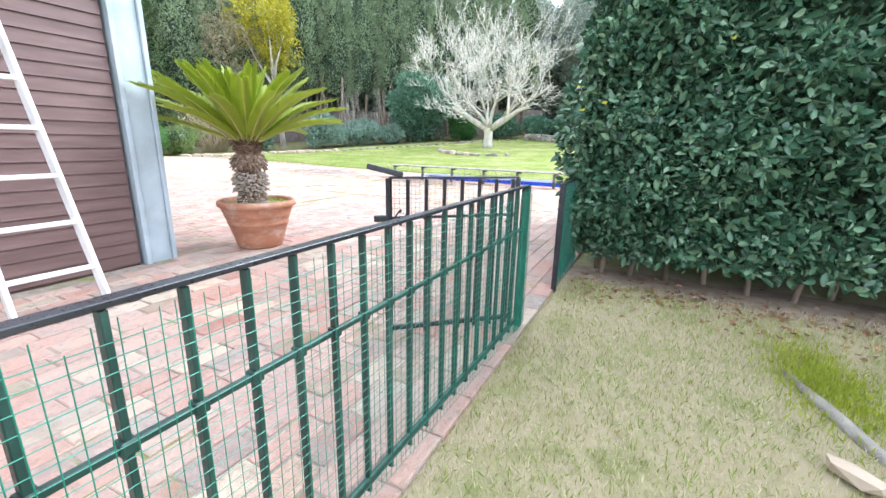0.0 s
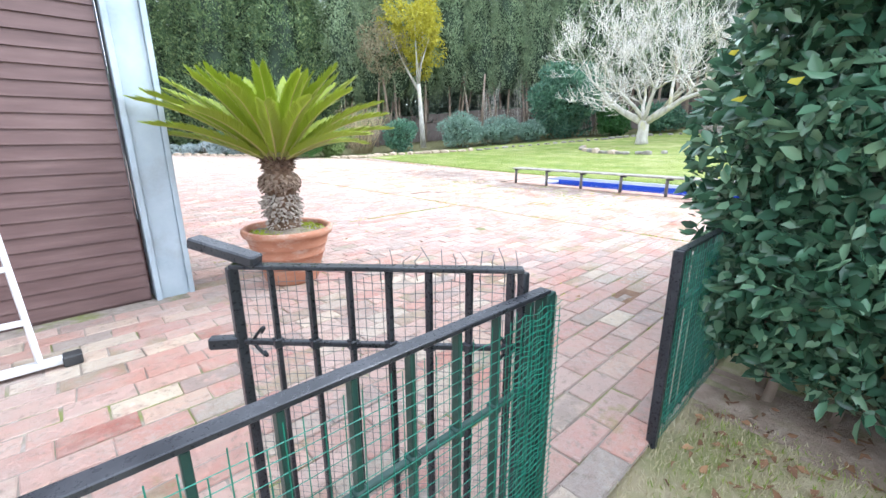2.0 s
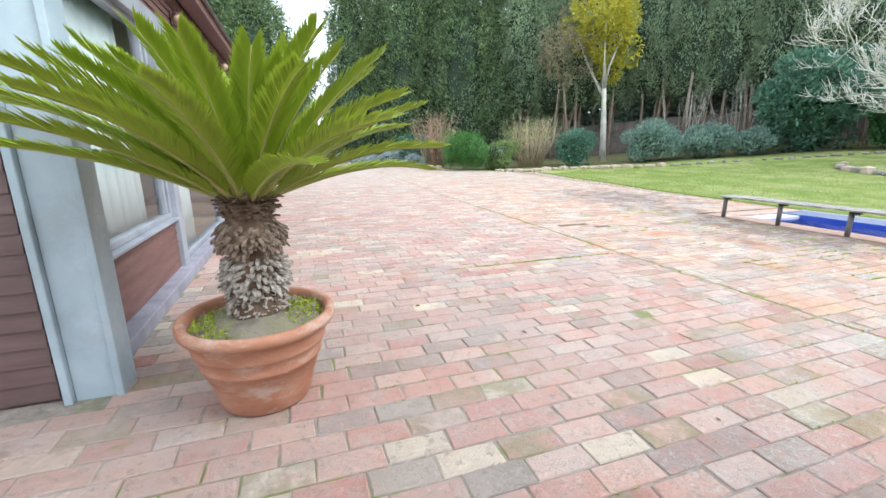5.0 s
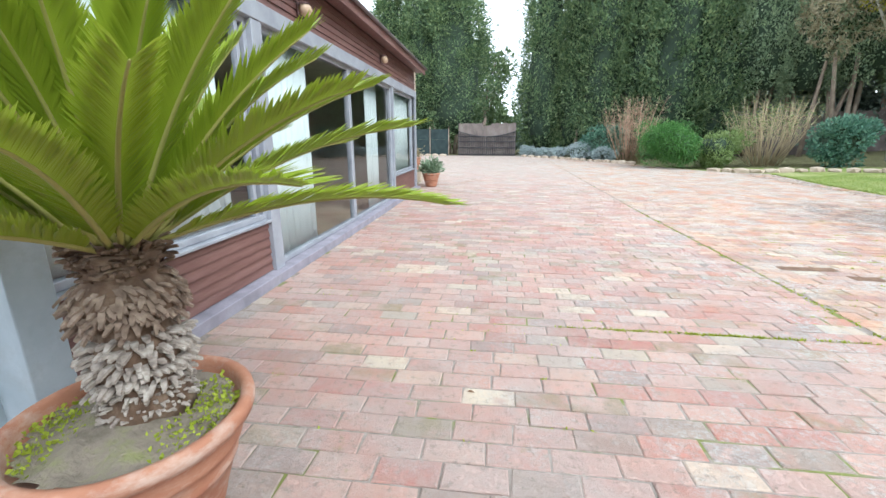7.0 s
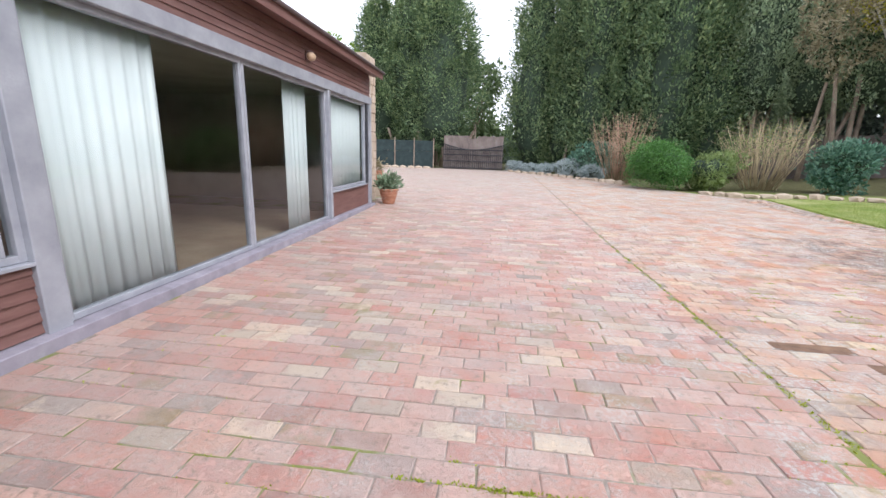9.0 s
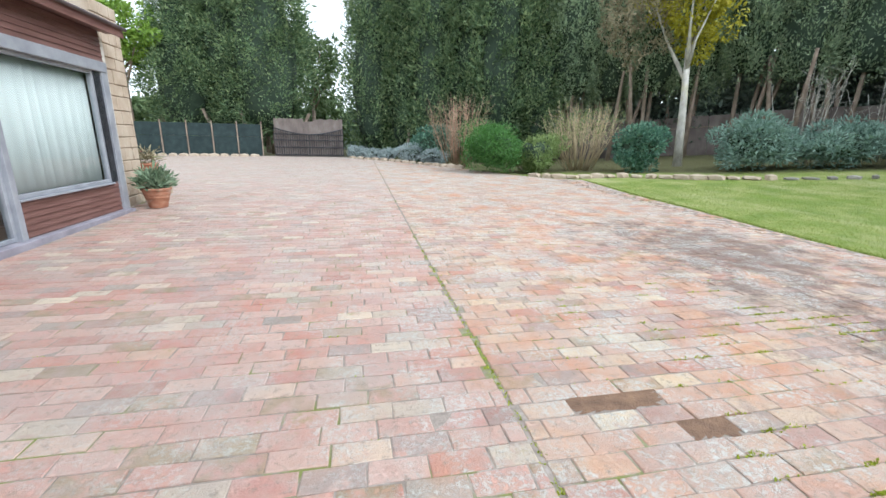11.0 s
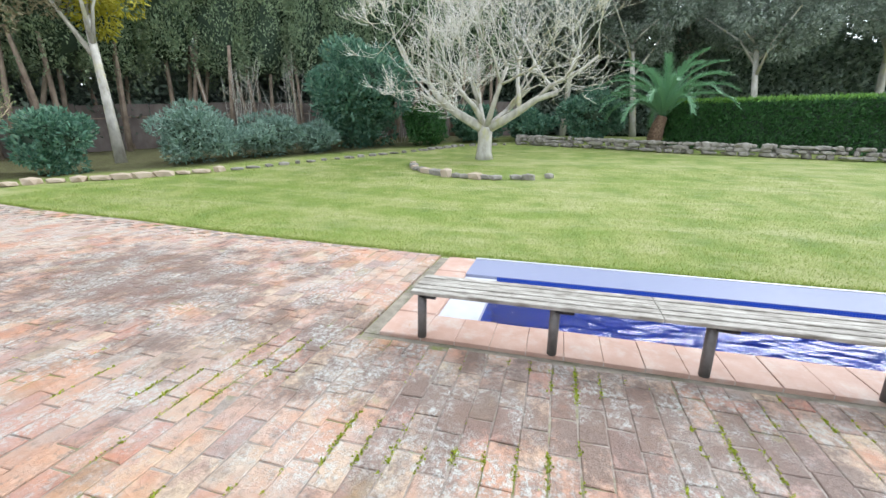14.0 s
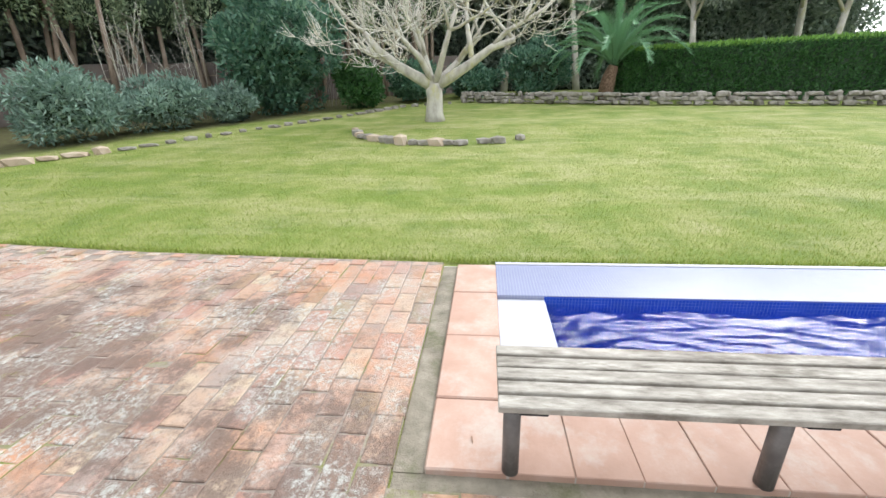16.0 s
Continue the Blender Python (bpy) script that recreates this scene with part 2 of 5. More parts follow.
GREENWIRE = surface("green_coated_wire", (0.006, 0.10, 0.065), (0.012, 0.16, 0.105), (0.03, 0.22, 0.15), 9, 90, 0.45, 0.0, 0.0)
GREYWIRE = surface("grey_galvanised_wire", (0.10, 0.10, 0.10), (0.17, 0.17, 0.17), (0.25, 0.25, 0.25), 9, 90, 0.5, 0.4, 0.0)
TERRA = surface("terracotta", (0.29, 0.115, 0.065), (0.37, 0.165, 0.095), (0.43, 0.245, 0.165), 8, 60, 0.8, bump=0.4, stain=(0.50, 0.38, 0.31), stretch=(0.8, 0.8, 1.8))
SOIL = surface("mossy_soil", (0.14, 0.115, 0.08), (0.26, 0.215, 0.165), (0.24, 0.25, 0.09), 11, 70, 0.95, bump=0.9, dist=0.02)
DRY_EARTH = surface("dry_pinkish_earth", (0.24, 0.175, 0.13), (0.34, 0.26, 0.20), (0.44, 0.36, 0.28), 9, 60, 0.95, bump=0.9, dist=0.02, stain=(0.22, 0.20, 0.10))
EARTH = surface("bare_brown_earth", (0.10, 0.060, 0.036), (0.185, 0.108, 0.066), (0.27, 0.165, 0.095), 9, 60, 0.95, bump=0.9, dist=0.02)
CYCAD_BARK = surface("cycad_bark", (0.054, 0.030, 0.019), (0.130, 0.078, 0.047), (0.275, 0.197, 0.137), 14, 70, 0.9, bump=0.7, dist=0.01)
CYCAD_TAN = surface("tan_cycad_scales", (0.10, 0.065, 0.045), (0.23, 0.165, 0.12), (0.40, 0.31, 0.235), 25, 90, 0.9, bump=0.6, dist=0.008)
CYCAD_LOW = surface("grey_cycad_scales", (0.14, 0.105, 0.085), (0.34, 0.29, 0.245), (0.58, 0.53, 0.46), 25, 90, 0.9, bump=0.6, dist=0.008)
ALU = surface("white_aluminium_ladder", (0.52, 0.52, 0.52), (0.66, 0.66, 0.66), (0.76, 0.76, 0.75), 6, 70, 0.4, 0.15, 0.05)
RUBBER = surface("black_rubber", (0.015, 0.015, 0.016), (0.025, 0.025, 0.026), (0.05, 0.05, 0.05), 10, 80, 0.7)
SLAT = surface("weathered_grey_wood", (0.13, 0.112, 0.092), (0.31, 0.288, 0.25), (0.50, 0.475, 0.425), 13.0, 90, 0.85, bump=0.9, dist=0.005, stain=(0.12, 0.105, 0.08), stretch=(2.2, 0.55, 1.0))
POST = surface("dark_grey_tube", (0.10, 0.09, 0.088), (0.16, 0.148, 0.142), (0.24, 0.225, 0.215), 8, 60, 0.5, 0.2)
COPING = surface("pink_terracotta_coping", (0.34, 0.205, 0.15), (0.41, 0.265, 0.205), (0.46, 0.34, 0.28), 4, 60, 0.7, bump=0.3, stain=(0.45, 0.39, 0.345))
GROOVE = surface("mossy_concrete_channel", (0.12, 0.108, 0.08), (0.22, 0.195, 0.15), (0.31, 0.28, 0.225), 7, 50, 0.95, bump=0.9, dist=0.012, stain=(0.095, 0.10, 0.045))
PALE_JOINT = surface("pale_coping_joint", (0.30, 0.25, 0.21), (0.42, 0.36, 0.31), (0.52, 0.47, 0.41), 9, 60, 0.9)
STONE = surface("lichened_fieldstone", (0.14, 0.13, 0.115), (0.25, 0.23, 0.20), (0.38, 0.36, 0.32), 4, 35, 0.9, bump=0.8, dist=0.02)
SANDSTONE = surface("tan_sandstone", (0.33, 0.255, 0.18), (0.43, 0.345, 0.26), (0.50, 0.425, 0.335), 3, 35, 0.9, bump=0.6, dist=0.015)
BARK = surface("brown_bark", (0.135, 0.101, 0.074), (0.257, 0.196, 0.149), (0.378, 0.311, 0.243), 6, 40, 0.9, bump=0.8, dist=0.02, stretch=(0.700, 0.700, 0.405))
PALE_BARK = surface("pale_lichened_bark", (0.27, 0.25, 0.22), (0.44, 0.42, 0.37), (0.60, 0.58, 0.53), 5, 45, 0.9, bump=0.6, dist=0.015, stain=(0.40, 0.38, 0.17), stretch=(1, 1, 0.5))
TWIG = surface("silvery_twig_bark", (0.504, 0.480, 0.432), (0.660, 0.636, 0.588), (0.700, 0.700, 0.700), 3, 30, 0.85, bump=0.0, stain=(0.552, 0.492, 0.300))
DRY = surface("dry_twig", (0.22, 0.13, 0.085), (0.36, 0.24, 0.16), (0.48, 0.36, 0.24), 3, 30, 0.9, bump=0.0)
STRAW_TWIG = surface("straw_twig", (0.33, 0.25, 0.15), (0.48, 0.38, 0.24), (0.58, 0.48, 0.32), 3, 30, 0.9, bump=0.0)
PLASTER = surface("cream_plaster", (0.48, 0.45, 0.40), (0.58, 0.55, 0.49), (0.66, 0.63, 0.57), 2, 40, 0.9, bump=0.15)
TILE_IN = surface("tan_floor_tile", (0.28, 0.21, 0.14), (0.36, 0.28, 0.19), (0.42, 0.33, 0.24), 2, 40, 0.4, bump=0.05)
SHELF = surface("white_pool_render", (0.368, 0.376, 0.418), (0.432, 0.440, 0.484), (0.480, 0.488, 0.525), 4, 60, 0.6, bump=0.1)
REED = surface("brown_reed_screen", (0.10, 0.08, 0.072), (0.165, 0.135, 0.12), (0.23, 0.20, 0.18), 4, 50, 0.95, bump=0.5, stretch=(0.700, 0.700, 0.360))
NET = surface("dark_green_net", (0.010, 0.020, 0.020), (0.02, 0.036, 0.036), (0.035, 0.056, 0.055), 3, 60, 0.9)
# near-black green: paints the shade deep inside crowns and hedges
CORE = surface("painted_inner_shade", (0.020, 0.035, 0.022), (0.038, 0.062, 0.038), (0.060, 0.092, 0.054), 3, 20, 0.95, bump=0.0)
LAMPM = surface("tan_lamp_housing", (0.35, 0.24, 0.15), (0.45, 0.32, 0.21), (0.52, 0.40, 0.28), 8, 60, 0.5)
BLUEP = surface("blue_plastic", (0.03, 0.09, 0.32), (0.045, 0.13, 0.42), (0.06, 0.17, 0.5), 5, 50, 0.4)

L_CYP = leaf_material("cypress_foliage", (0.05, 0.095, 0.048), (0.145, 0.225, 0.105), (0.38, 0.46, 0.215), 0.6, 0.45, 0.32)
L_CYPHIGH = leaf_material("grey_cypress_foliage", (0.12, 0.185, 0.115), (0.28, 0.37, 0.22), (0.48, 0.56, 0.34), 0.6, 0.45, 0.38)
L_PINE = leaf_material("pine_foliage", (0.060, 0.102, 0.039), (0.120, 0.180, 0.072), (0.204, 0.264, 0.117), 0.6)
L_LIGHT = leaf_material("fresh_green_foliage", (0.108, 0.204, 0.026), (0.192, 0.312, 0.039), (0.300, 0.432, 0.078), 0.6)
L_YELLOW = leaf_material("yellow_blossom", (0.300, 0.280, 0.020), (0.450, 0.420, 0.035), (0.600, 0.560, 0.080), 0.6, trans=0.4)
L_FADED = leaf_material("faded_brown_foliage", (0.192, 0.168, 0.104), (0.300, 0.264, 0.156), (0.408, 0.360, 0.234), 0.7)
L_LAUREL = leaf_material("laurel_leaf", (0.022, 0.062, 0.040), (0.075, 0.165, 0.095), (0.27, 0.41, 0.25), 0.24, 1.5, 0.18)
L_BALL = leaf_material("clipped_bush_leaf", (0.04, 0.125, 0.028), (0.085, 0.22, 0.045), (0.16, 0.33, 0.08), 0.5, 1.5)
L_GREY = leaf_material("grey_green_leaf", (0.112, 0.196, 0.154), (0.205, 0.313, 0.251), (0.349, 0.468, 0.395), 0.55, 1.2)
L_OAK = leaf_material("grey_oak_leaf", (0.17, 0.215, 0.175), (0.31, 0.365, 0.305), (0.50, 0.56, 0.49), 0.5, 1.0, 0.45)
L_SILVER = leaf_material("silver_leaf", (0.240, 0.300, 0.286), (0.384, 0.456, 0.455), (0.540, 0.600, 0.600), 0.6, 1.2)
L_OLIVE = leaf_material("olive_shrub_leaf", (0.120, 0.180, 0.052), (0.216, 0.300, 0.098), (0.336, 0.408, 0.169), 0.55, 1.2)
L_DARK = leaf_material("dark_shrub_leaf", (0.045, 0.120, 0.085), (0.105, 0.225, 0.150), (0.23, 0.37, 0.25), 0.45, 1.2)
L_WOODS = leaf_material("grey_woodland_leaf", (0.09, 0.135, 0.105), (0.20, 0.265, 0.205), (0.36, 0.43, 0.34), 0.5, 0.8, 0.4)
L_HEDGE = leaf_material("clipped_hedge_leaf", (0.026, 0.091, 0.025), (0.050, 0.145, 0.040), (0.094, 0.218, 0.064), 0.55, 0.9)
L_HEDGETOP = leaf_material("young_hedge_shoot", (0.108, 0.240, 0.039), (0.180, 0.348, 0.065), (0.264, 0.456, 0.104), 0.55, 0.9)
L_CYCAD = leaf_material("cycad_leaflet", (0.15, 0.215, 0.012), (0.265, 0.345, 0.022), (0.42, 0.48, 0.055), 0.38, 2.0, 0.3)
L_STEM = leaf_material("cycad_frond_rib", (0.26, 0.25, 0.06), (0.36, 0.34, 0.10), (0.45, 0.41, 0.16), 0.45, 2.0, 0.1)
L_PALM = leaf_material("palm_leaflet", (0.072, 0.187, 0.094), (0.144, 0.302, 0.156), (0.259, 0.446, 0.265), 0.45, 1.5)
L_GRASS = leaf_material("grass_blade", (0.156, 0.235, 0.027), (0.265, 0.342, 0.062), (0.411, 0.420, 0.131), 0.6, 0.9, 0.35)
L_SUCC = leaf_material("succulent_leaf", (0.108, 0.168, 0.104), (0.192, 0.264, 0.156), (0.288, 0.360, 0.234), 0.5, 1.0)
L_FLOWER = leaf_material("red_flower", (0.300, 0.036, 0.052), (0.456, 0.072, 0.091), (0.540, 0.192, 0.208), 0.5, 1.0)
L_STRAW = leaf_material("dry_grass_blade", (0.38, 0.34, 0.18), (0.54, 0.48, 0.29), (0.66, 0.61, 0.43), 0.7, 0.9, 0.3)
L_MOSS = leaf_material("bright_moss_leaf", (0.20, 0.25, 0.015), (0.32, 0.38, 0.025), (0.43, 0.46, 0.05), 0.7, 1.0, 0.3)
L_LITTER = leaf_material("fallen_leaf", (0.120, 0.060, 0.033), (0.264, 0.144, 0.078), (0.432, 0.264, 0.130), 0.7, 1.0)


def curtain_material():
    m, n, l, b = material("white_curtain_cloth")
    pos = n.new("ShaderNodeNewGeometry").outputs["Position"]
    col = ramp_node(n, l, noise_node(n, l, pos, 3, 4), [(0.3, (0.76, 0.80, 0.79)), (0.7, (0.83, 0.86, 0.85))])
    l.new(col, b.inputs["Base Color"])
    b.inputs["Roughness"].default_value = 0.9
    bump_node(n, l, b, noise_node(n, l, pos, 300, 3), 0.2, 0.001)
    return m


def glass_material():
    m, n, l, b = material("window_glass")
    n.remove(b)
    tr, gl, fr, mx = (n.new("ShaderNode" + k) for k in ("BsdfTransparent", "BsdfGlossy", "Fresnel", "MixShader"))
    tr.inputs["Color"].default_value = (0.90, 0.95, 0.94, 1)
    gl.inputs["Roughness"].default_value = 0.015
    fr.inputs["IOR"].default_value = 1.75
    l.new(fr.outputs[0], mx.inputs[0])
    l.new(tr.outputs[0], mx.inputs[1])
    l.new(gl.outputs[0], mx.inputs[2])
    l.new(mx.outputs[0], n["Material Output"].inputs["Surface"])
    return m


def water_material():
    m, n, l, b = material("rippled_pool_water")
    pos = n.new("ShaderNodeNewGeometry").outputs["Position"]
    mp = n.new("ShaderNodeMapping")
    mp.inputs["Scale"].default_value = (2.4, 1.0, 1)
    l.new(pos, mp.inputs["Vector"])
    wave = noise_node(n, l, mp.outputs["Vector"], 6.5, 4, 0.6)
    b.inputs["Base Color"].default_value = (0.75, 0.85, 1, 1)
    b.inputs["Roughness"].default_value = 0.03
    b.inputs["IOR"].default_value = 1.33
    b.inputs["Transmission Weight"].default_value = 1.0
    bump_node(n, l, b, wave, 0.25, 0.03)
    return m


def mosaic_material(name, a, c, grout, size):
    """Small square glass mosaic tiles."""
    m, n, l, b = material(name)
    pos = n.new("ShaderNodeNewGeometry").outputs["Position"]
    t = n.new("ShaderNodeTexVoronoi")
    t.distance = "CHEBYCHEV"
    t.inputs["Randomness"].default_value = 0.0
    t.inputs["Scale"].default_value = 1 / size
    l.new(pos, t.inputs["Vector"])
    tone = mix_node(n, l, noise_node(n, l, pos, 7, 4), a, c)
    col = mix_node(n, l, map_node(n, l, t.outputs["Distance"], 0.42, 0.47), tone, grout)
    l.new(col, b.inputs["Base Color"])
    b.inputs["Roughness"].default_value = 0.25
    return m


CURTAIN, GLASS, WATER = curtain_material(), glass_material(), water_material()
MOSAIC = mosaic_material("blue_mosaic", (0.012, 0.045, 0.34), (0.03, 0.085, 0.50), (0.10, 0.17, 0.5), 0.025)
LAVENDER = mosaic_material("pale_lavender_mosaic", (0.20, 0.22, 0.34), (0.25, 0.27, 0.39), (0.33, 0.35, 0.44), 0.025)


# ---- mesh helpers ----
def mesh_from(name, verts, faces, mat, parent=None, label="", smooth=False):
    me = bpy.data.meshes.new(name)
    me.from_pydata([tuple(v) for v in verts], [], [tuple(f) for f in faces])
    me.materials.append(mat)
    if smooth:
        me.shade_smooth()
    ob = new(name, me)
    if parent:
        ob.parent = parent
    if label:
        ob["label"] = label
    return ob


def part(name, bm, mat, parent=None, label="", smooth=False):
    me = bpy.data.meshes.new(name)
    bm.normal_update()
    bm.to_mesh(me)
    bm.free()
    me.materials.append(mat)
    if smooth:
        me.shade_smooth()
    ob = new(name, me)
    if parent:
        ob.parent = parent
    if label:
        ob["label"] = label
    return ob


def thing(name, label, category, at=(0, 0, 0), group="", kind=""):
    ob = new(name)
    ob.location = at
    return tagged(ob, label, category, group, kind)


def add_box(bm, x0, x1, y0, y1, z0, z1, bevel=0.0, m=None):
    before = set(bm.verts)
    bmesh.ops.create_cube(bm, size=1.0, matrix=Matrix.Translation(((x0 + x1) / 2, (y0 + y1) / 2, (z0 + z1) / 2)) @ Matrix.Diagonal((x1 - x0, y1 - y0, z1 - z0, 1)))
    if bevel:
        vs = [v for v in bm.verts if v not in before]
        es = list({e for v in vs for e in v.link_edges})
        bmesh.ops.bevel(bm, geom=es, offset=bevel, segments=1, affect="EDGES", profile=0.5)
    if m is not None:
        bmesh.ops.transform(bm, matrix=m, verts=[v for v in bm.verts if v not in before])
    return bm


def box(name, x0, x1, y0, y1, z0, z1, mat, parent=None, bevel=0.004, label=""):
    return part(name, add_box(bmesh.new(), x0, x1, y0, y1, z0, z1, bevel), mat, parent, label)


def bar(bm, a, b, w, h):
    """A rectangular bar from a to b, w wide and h high."""
    a, b = Vector(a), Vector(b)
    m = Matrix.Translation(a) @ (b - a).to_track_quat("Y", "Z").to_matrix().to_4x4()
    add_box(bm, -w / 2, w / 2, 0, (b - a).length, -h / 2, h / 2, min(w, h) * 0.15, m)


def tube_arrays(pts, radii, sides=6, base=0):
    """Verts and faces of a tapered tube along pts."""
    pts = [Vector(p) for p in pts]
    verts, faces = [], []
    side = None
    for i, p in enumerate(pts):
        d = (pts[min(i + 1, len(pts) - 1)] - pts[max(i - 1, 0)]).normalized()
        if side is None:
            side = d.orthogonal().normalized()
        side = (side - d * side.dot(d)).normalized()
        up = d.cross(side)
        for k in range(sides):
            a = 2 * math.pi * k / sides
            verts.append(p + (side * math.cos(a) + up * math.sin(a)) * radii[i])
    for i in range(len(pts) - 1):
        for k in range(sides):
            q = base + i * sides
            faces.append((q + k, q + (k + 1) % sides, q + sides + (k + 1) % sides, q + sides + k))
    faces.append(tuple(base + k for k in reversed(range(sides))))
    faces.append(tuple(base + (len(pts) - 1) * sides + k for k in range(sides)))
    return verts, faces


def tubes(name, runs, mat, parent=None, sides=6, label="", smooth=True):
    verts, faces = [], []
    for pts, radii in runs:
        v, f = tube_arrays(pts, radii, sides, len(verts))
        verts += v
        faces += f
    return mesh_from(name, verts, faces, mat, parent, label, smooth)


def lathe(name, profile, mat, parent=None, sides=36, label="", wobble=0.0):
    verts, faces = [], []
    for i, (r, z) in enumerate(profile):
        for k in range(sides):
            a = 2 * math.pi * k / sides
            w = 1 + wobble * noise.noise((math.cos(a) * 2, math.sin(a) * 2, z * 6))
            verts.append((r * w * math.cos(a), r * w * math.sin(a), z))
    for i in range(len(profile) - 1):
        for k in range(sides):
            faces.append((i * sides + k, i * sides + (k + 1) % sides, (i + 1) * sides + (k + 1) % sides, (i + 1) * sides + k))
    faces.append(tuple(reversed(range(sides))))
    faces.append(tuple((len(profile) - 1) * sides + k for k in range(sides)))
    return mesh_from(name, verts, faces, mat, parent, label, True)


def unit(a):
    return a / np.maximum(np.linalg.norm(a, axis=1, keepdims=True), 1e-9)


def leaves(name, P, D, length, ratio, mat, parent=None, fold=0.25, label="", oval=False):
    """Leaves as folded diamonds: at P, pointing along D, length metres long, ratio as wide as long."""
    k = len(P)
    D = unit(D)
    S = unit(np.cross(D, rng.normal(size=(k, 3))))
    N = np.cross(S, D)
    L = (np.ones(k) * length * rng.uniform(0.65, 1.25, k))[:, None]
    # profile of the blade: share of the length, share of half the width
    prof = [(0.28, 0.85), (0.62, 0.88)] if oval else [(0.5, 1.0)]
    h = len(prof)
    nv = 2 * h + 2
    V = np.empty((k, nv, 3))
    V[:, 0] = P
    V[:, nv - 1] = P + D * L - N * L * 0.08
    for q, (s, w) in enumerate(prof):
        for sg, o in ((1, 1 + q), (-1, 1 + h + q)):
            V[:, o] = P + D * L * s + S * (sg * w * L * ratio / 2) + N * L * ratio * fold * w
    one = [(0, 1, 3), (0, 3, 2)] if h == 1 else [(0, 1, 2), (0, 2, 5), (0, 5, 4), (0, 4, 3)]
    me = bpy.data.meshes.new(name)
    me.vertices.add(nv * k)
    me.vertices.foreach_set("co", V.ravel())
    i = np.arange(k)[:, None] * nv
    tri = np.concatenate([i + np.array([t]) for t in one], axis=1).ravel()
    me.loops.add(len(tri))
    me.loops.foreach_set("vertex_index", tri.astype(np.int32))
    me.polygons.add(len(tri) // 3)
    me.polygons.foreach_set("loop_start", np.arange(0, len(tri), 3, dtype=np.int32))
    me.update(calc_edges=True)
    me.materials.append(mat)
    ob = new(name, me)
    if parent:
        ob.parent = parent
    if label:
        ob["label"] = label
    return ob


def sphere_points(k):
    return unit(rng.normal(size=(k, 3)))


def lumpy(k, radii, lumps=14, spread=0.62, size=0.5, floor_z=None):
    """Points and outward directions on a crown made of many overlapping clumps."""
    radii = np.array(radii)
    centres = sphere_points(lumps) * rng.uniform(0.35, 1.0, (lumps, 1)) * spread
    which = rng.integers(0, lumps, k)
    r = size * rng.uniform(0.6, 1.15, lumps)
    d = sphere_points(k)
    p = centres[which] + d * (r[which] * rng.uniform(0.75, 1.02, k))[:, None]
    keep = np.linalg.norm(p, axis=1) > 0.45
    p, d = p[keep] * radii, d[keep]
    if floor_z is not None:
        ok = p[:, 2] > floor_z
        p, d = p[ok], d[ok]
    return p, d


def blob(name, radii, mat, parent, at=(0, 0, 0), rough=0.25, floor_z=None):
    """Uneven dark body that stands in for the shade inside a crown."""
    bm = bmesh.new()
    bmesh.ops.create_icosphere(bm, subdivisions=3, radius=1.0)
    for v in bm.verts:
        c = v.co.copy()
        v.co = c * (1 + rough * noise.noise(c * 2.3 + Vector(at)))
        v.co = Vector((v.co.x * radii[0] + at[0], v.co.y * radii[1] + at[1], v.co.z * radii[2] + at[2]))
        if floor_z is not None:
            v.co.z = max(v.co.z, floor_z)
    return part(name, bm, mat, parent, smooth=True)


# ---- ground ----
def level(x, y):
    """Height of the ground: the patio is flat and rises a little far off; the lawn climbs from the pool."""
    return 0.0135 * max(0.0, y - 12) * min(1.0, max(0.0, (20 - x) / 6)) + 0.085 * min(max(0.0, x - 13.86), 22)


def patio_edge(y):
    """East edge of the brick patio."""
    return float(np.interp(y, [8.4, 11.5, 14.5, 17, 20.2, 22, 26, 29, 33], [13.93, 14.08, 14.28, 14.35, 14.7, 13.2, 10.9, 9.2, 6.6]))


POOL_X0, POOL_X1, POOL_Y0, POOL_Y1 = 11.45, 13.90, -3.0, 8.49
gx = sorted({-300.0, -120.0, -50.0, 60.0, 120.0, 400.0, POOL_X0, POOL_X1, *np.arange(-20, 48, 1.0).round(2)})
gy = sorted({-300.0, -120.0, -50.0, 70.0, 120.0, 400.0, POOL_Y0, POOL_Y1, *np.arange(-20, 56, 1.0).round(2)})
verts = [(x, y, level(x, y) - 0.03) for y in gy for x in gx]
faces = []
for j in range(len(gy) - 1):
    for i in range(len(gx) - 1):
        if POOL_X0 <= gx[i] and gx[i + 1] <= POOL_X1 and POOL_Y0 <= gy[j] and gy[j + 1] <= POOL_Y1:
            continue
        q = j * len(gx) + i
        faces.append((q, q + 1, q + len(gx) + 1, q + len(gx)))
ground = mesh_from("ground", verts, faces, TURF, smooth=True)
tagged(ground, "sloping green lawn with dry patches and planted beds", "lawn", kind="structure")

# slab of sandy joints under the bricks
verts, faces = [], []
for rows_y, near in ((np.linspace(1.2, 8.496, 62), True), ([8.496, *np.arange(8.6, 15, 0.16), *np.arange(15, 33.1, 0.6)], False)):
    cols = 128
    for j, y in enumerate(rows_y):
        x0, x1 = -7.0, POOL_X0 if near else patio_edge(y)
        for k in range(cols + 1):
            x = x0 + (x1 - x0) * k / cols
            sand = 0.0055 * noise.noise((x * 2.1, y * 2.1, 1)) + 0.004 * noise.noise((x * 6, y * 6, 2))
            verts.append((x, y, level(x, y) - 0.0068 + min(0.0045, sand)))
        if j:
            for k in range(cols):
                q = len(verts) - 2 * (cols + 1) + k
                faces.append((q, q + 1, q + cols + 2, q + cols + 1))
pavement = mesh_from("pavement", verts, faces, MORTAR)
tagged(pavement, "old pink and cream brick patio with mossy joints", "patio", kind="structure")

